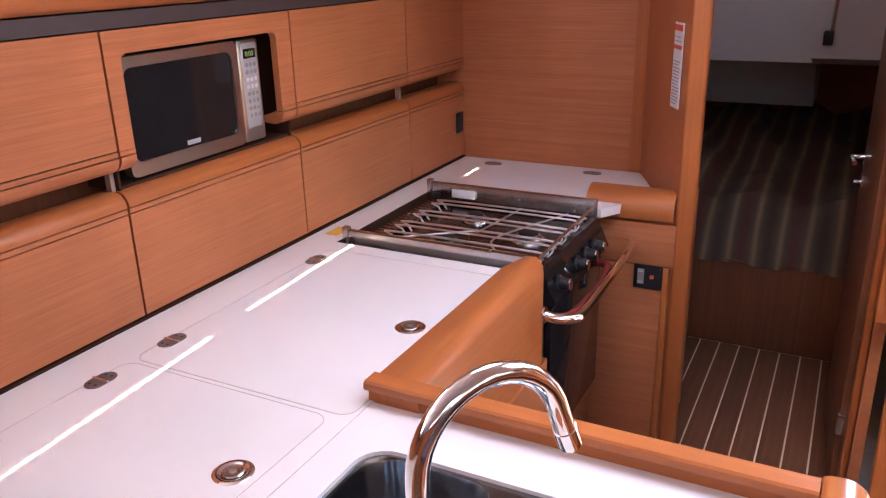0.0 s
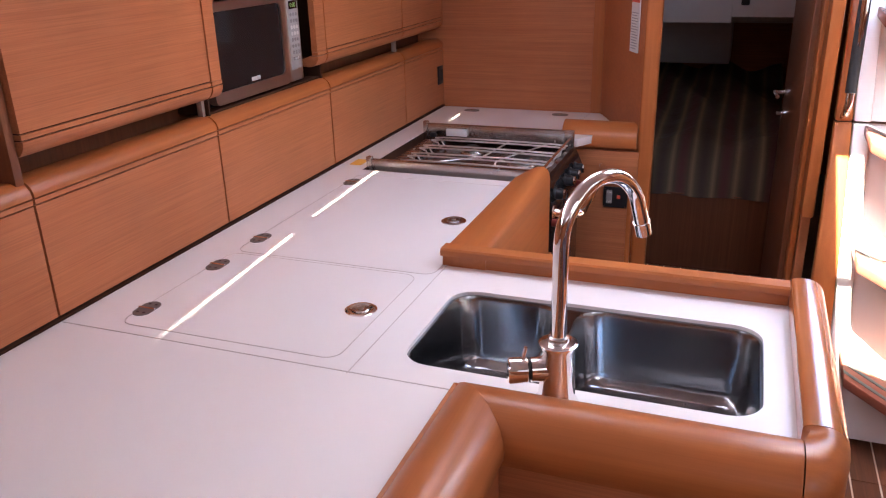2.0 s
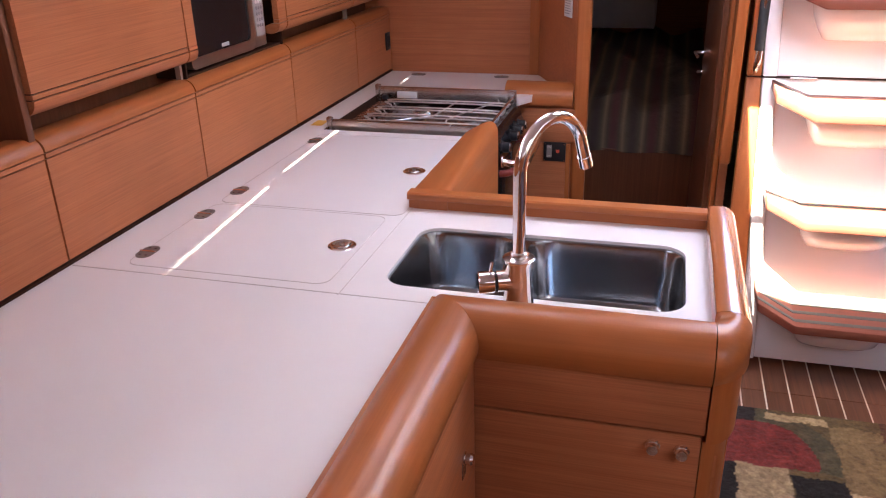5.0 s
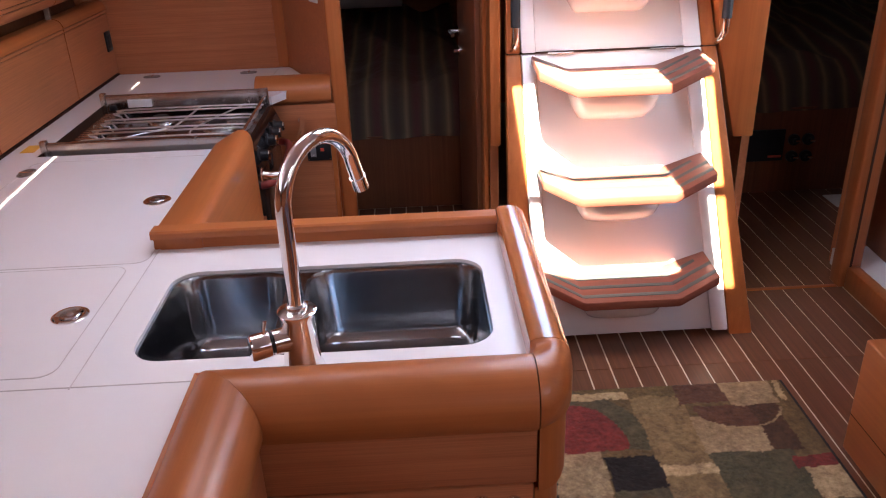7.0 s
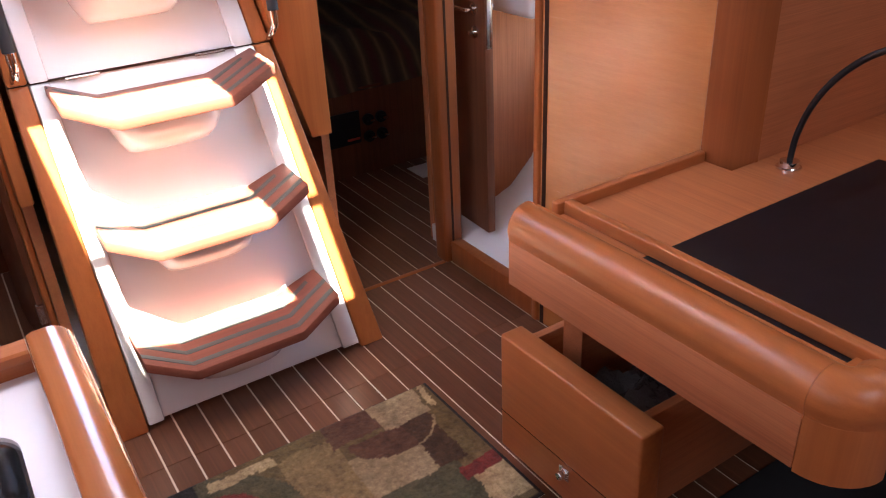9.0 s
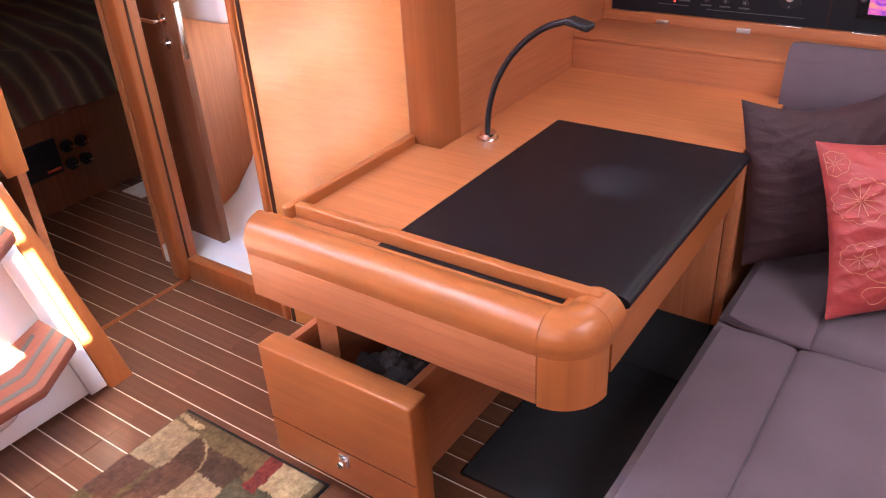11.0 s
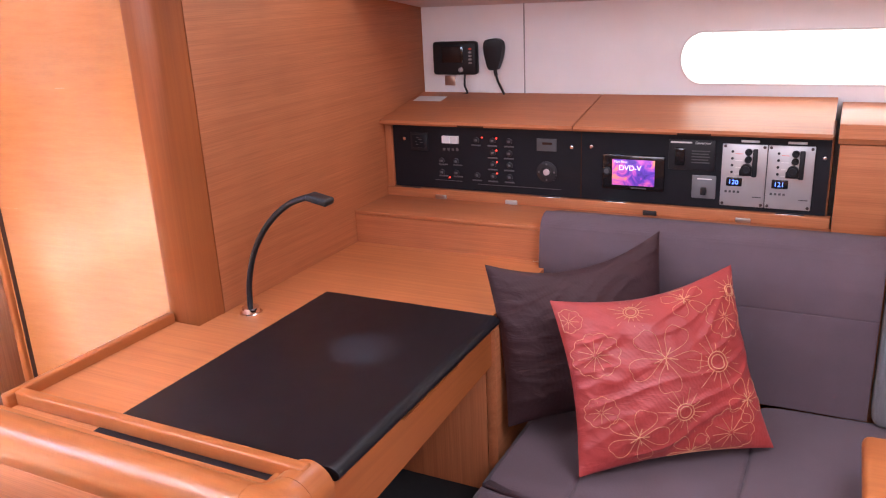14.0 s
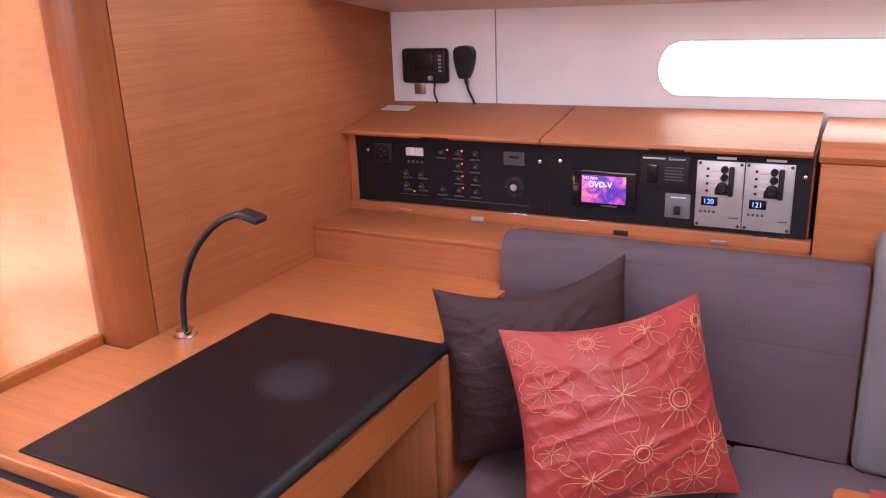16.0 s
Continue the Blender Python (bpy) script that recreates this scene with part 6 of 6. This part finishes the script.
heart_flower(0.47, 0.42, 0.21, 5, 0.32)
heart_flower(0.66, 0.10, 0.14, 5, 0.9)
heart_flower(0.28, 0.82, 0.17, 5, 0.1)
heart_flower(0.88, 0.72, 0.14, 5, 0.5)
heart_flower(0.55, 0.97, 0.14, 5, 0.3)
sun_flower(0.36, 0.12, 0.12, 16, 0.0)
sun_flower(0.74, 0.49, 0.17, 18, 0.2)
sun_flower(0.52, 0.72, 0.14, 18, 0.1)
sun_flower(0.94, 0.12, 0.10, 14, 0.0)
scallop_flower(0.14, 0.34, 0.13, 11, 0.1)
scallop_flower(0.85, 0.26, 0.12, 10, 0.4)
scallop_flower(0.76, 0.88, 0.14, 11, 0.2)
scallop_flower(0.12, 0.66, 0.09, 9, 0.2)
scallop_flower(0.05, 0.12, 0.07, 8, 0.2)

arm = thing("table_leaf", (1.83, -0.62, 0.70), "rounded varnished teak saloon table corner with a red cloth", "table")
part("edge", boxm((1.74, -0.95, 0.602), (2.0, -0.555, 0.64), 0.018, 4), trim_y, arm)
part("cloth", boxm((1.79, -0.95, 0.6405), (2.0, -0.62, 0.645), 0.002), red_satin, arm, "red cloth")
part("pedestal", boxm((1.82, -0.9, 0.453), (1.9, -0.7, 0.602), 0.01), trim_z, arm)

# bag in the drawer
bag, bt, bbs = material("thin_grey_plastic_bag")
bbs.inputs["Base Color"].default_value = (0.13, 0.125, 0.13, 1)
bbs.inputs["Roughness"].default_value = 0.25
bump(bt, bbs, noise_tex(bt, coords(bt, (1, 1, 1)), 24, 5), 1.0, 0.02)
pb = bmesh.new()
bmesh.ops.create_grid(pb, x_segments=24, y_segments=24, size=0.5)
for v in pb.verts:
    x, y = v.co.x, v.co.y
    v.co = Vector((1.36 + x * 0.44, 1.01 + y * 0.36, 0.29 + 0.07 * noise.noise((x * 6, y * 6, 1)) + 0.04 * noise.noise((x * 15, y * 15, 3)) - 0.25 * max(abs(x), abs(y)) ** 3))
solid("plastic_bag", pb, bag, "crumpled translucent grey plastic bag in the drawer", "bag")

# ---- rug ----


def rug_material():
    m, t, b = material("patchwork_rug_pile")
    at = t.nodes.new("ShaderNodeAttribute")
    at.attribute_name = "patch"
    n = noise_tex(t, coords(t, (1, 1, 1)), 60, 5, 0.7)
    n2 = noise_tex(t, coords(t, (1, 1, 1)), 13, 5, 0.65)
    col = mix(t, "MULTIPLY", 1.0, at.outputs["Color"], ramp(t, n, [(0.25, (0.5, 0.45, 0.38)), (0.7, (1.35, 1.32, 1.25))]))
    col = mix(t, "MULTIPLY", 1.0, col, ramp(t, n2, [(0.3, (0.58, 0.55, 0.50)), (0.7, (1.02, 1.0, 0.95))]))
    link(t, col, b.inputs["Base Color"])
    b.inputs["Roughness"].default_value = 0.95
    b.inputs["Sheen Weight"].default_value = 0.03
    bump(t, b, n, 1.0, 0.006)
    return m


def rug_mesh():
    bm = bmesh.new()
    nx, ny = 190, 110
    x0, x1, y0, y1 = 0.05, 1.075, 1.085, 1.685
    layer = bm.verts.layers.float_color.new("patch")
    sand, olive, brown, dark, red = (0.50, 0.38, 0.22), (0.15, 0.105, 0.042), (0.085, 0.04, 0.02), (0.012, 0.007, 0.006), (0.20, 0.026, 0.022)
    tan = (0.26, 0.18, 0.085)
    russet, moss, pale = (0.12, 0.052, 0.030), (0.095, 0.085, 0.045), (0.36, 0.27, 0.16)
    # patches: x0, y0, x1, y1 and colour
    patches = [(0.05, 1.08, 0.22, 1.36, dark), (0.22, 1.08, 0.375, 1.36, pale), (0.38, 1.19, 0.54, 1.33, dark), (0.38, 1.08, 0.56, 1.19, moss), (0.54, 1.285, 0.70, 1.47, tan), (0.54, 1.24, 0.70, 1.285, sand), (0.54, 1.08, 0.70, 1.24, tan),
               (0.70, 1.10, 0.95, 1.325, moss), (0.52, 1.47, 0.70, 1.62, tan), (0.695, 1.325, 0.90, 1.505, pale), (0.69, 1.57, 0.85, 1.70, russet), (0.85, 1.55, 1.015, 1.70, pale), (1.03, 1.57, 1.05, 1.70, sand), (0.90, 1.325, 0.99, 1.53, brown),
               (0.936, 1.245, 1.07, 1.295, red), (0.95, 1.12, 1.07, 1.245, sand), (0.05, 1.575, 0.32, 1.70, dark), (0.335, 1.615, 0.52, 1.655, sand)]
    grid = []
    for i in range(nx + 1):
        row = []
        for j in range(ny + 1):
            u, v = i / nx, j / ny
            x, y = x0 + (x1 - x0) * u, y0 + (y1 - y0) * v
            wx = x + 0.010 * noise.noise((u * 14, v * 9, 1)) + 0.006 * noise.noise((u * 70, v * 45, 3))
            wy = y + 0.010 * noise.noise((u * 14, v * 9, 7)) + 0.006 * noise.noise((u * 70, v * 45, 5))
            c = olive
            for a0, b0_, a1, b1, col in patches:
                if a0 <= wx <= a1 and b0_ <= wy <= b1:
                    c = col
            lobe = ((wx - 0.30) / 0.17) ** 2 + ((wy - 1.42) / 0.18) ** 2
            if wy > 1.36 and (lobe < 1 or (wx < 0.30 and wy < 1.575)):
                c = red
            elif wy > 1.36 and wx > 0.30 and lobe < 2.0 and c is not sand:
                c = moss
            d = ((wx - 0.86) / 0.14) ** 2 + ((wy - 1.55) / 0.11) ** 2
            if wy < 1.55 and d < 1:
                c = brown if wx > 0.90 else russet
            if wy < 1.53 and 1.0 <= d < 1.14 and wx > 0.9:
                c = pale
            edge = min(u, 1 - u, v, 1 - v)
            if edge < 0.012:
                c = dark
            h = 0.011 * min(1.0, 0.25 + edge / 0.02) + 0.0016 * noise.noise((x * 90, y * 90, 2))
            p = bm.verts.new((x, y, h))
            p[layer] = (*c, 1)
            row.append(p)
        grid.append(row)
    for i in range(nx):
        for j in range(ny):
            bm.faces.new((grid[i][j], grid[i + 1][j], grid[i + 1][j + 1], grid[i][j + 1]))
    rim = [bm.verts.new((x, y, 0.0)) for x, y in rect(x0, y0, x1, y1)]
    sides = [[grid[i][0] for i in range(nx + 1)], [grid[nx][j] for j in range(ny + 1)], [grid[i][ny] for i in range(nx, -1, -1)], [grid[0][j] for j in range(ny, -1, -1)]]
    for k, line in enumerate(sides):
        bm.faces.new([rim[k], rim[(k + 1) % 4]] + line[::-1])
    bm.faces.new(rim[::-1])
    return bm


solid("rug", rug_mesh(), rug_material(), "shaggy patchwork rug in olive, sand, brown and red", "rug")

# ---- floor planks ----
floor_ob = bpy.data.objects["floor"]
PW = 0.0836
rows_y = [(-3.15, -1.0), (-0.997, 0.55), (0.553, 1.806), (1.809, 2.312), (2.332, 3.4)]
for y0, y1 in rows_y:
    me = None
    for k in range(-21, 30):
        x0 = (0.034 if y0 > 2.3 else 0.5145) + k * PW
        if y0 > 2.3 and (x0 < -1.2 or 0.04 < x0 < 1.10 or x0 > 2.6):
            continue
        if y0 < 2.3 and (x0 < -0.66 or (x0 > 1.6 and y0 > 1.2)):
            continue
        if me is None:
            bm = bmesh.new()
            box(bm, (0.0031, 0.0, -0.003), (PW - 0.0031, y1 - y0, 0.0))
            me = bpy.data.meshes.new("plank")
            bm.to_mesh(me)
            bm.free()
            me.materials.append(plank_wood)
        p = new("plank", me)
        p.parent = floor_ob
        p.location = (x0, y0, 0.0)
solid("door_threshold", boxm((1.098, 2.313, -0.003), (1.58, 2.331, 0.004), 0.001), trim_x, "thin brass-coloured teak threshold strip", "trim", "structure")
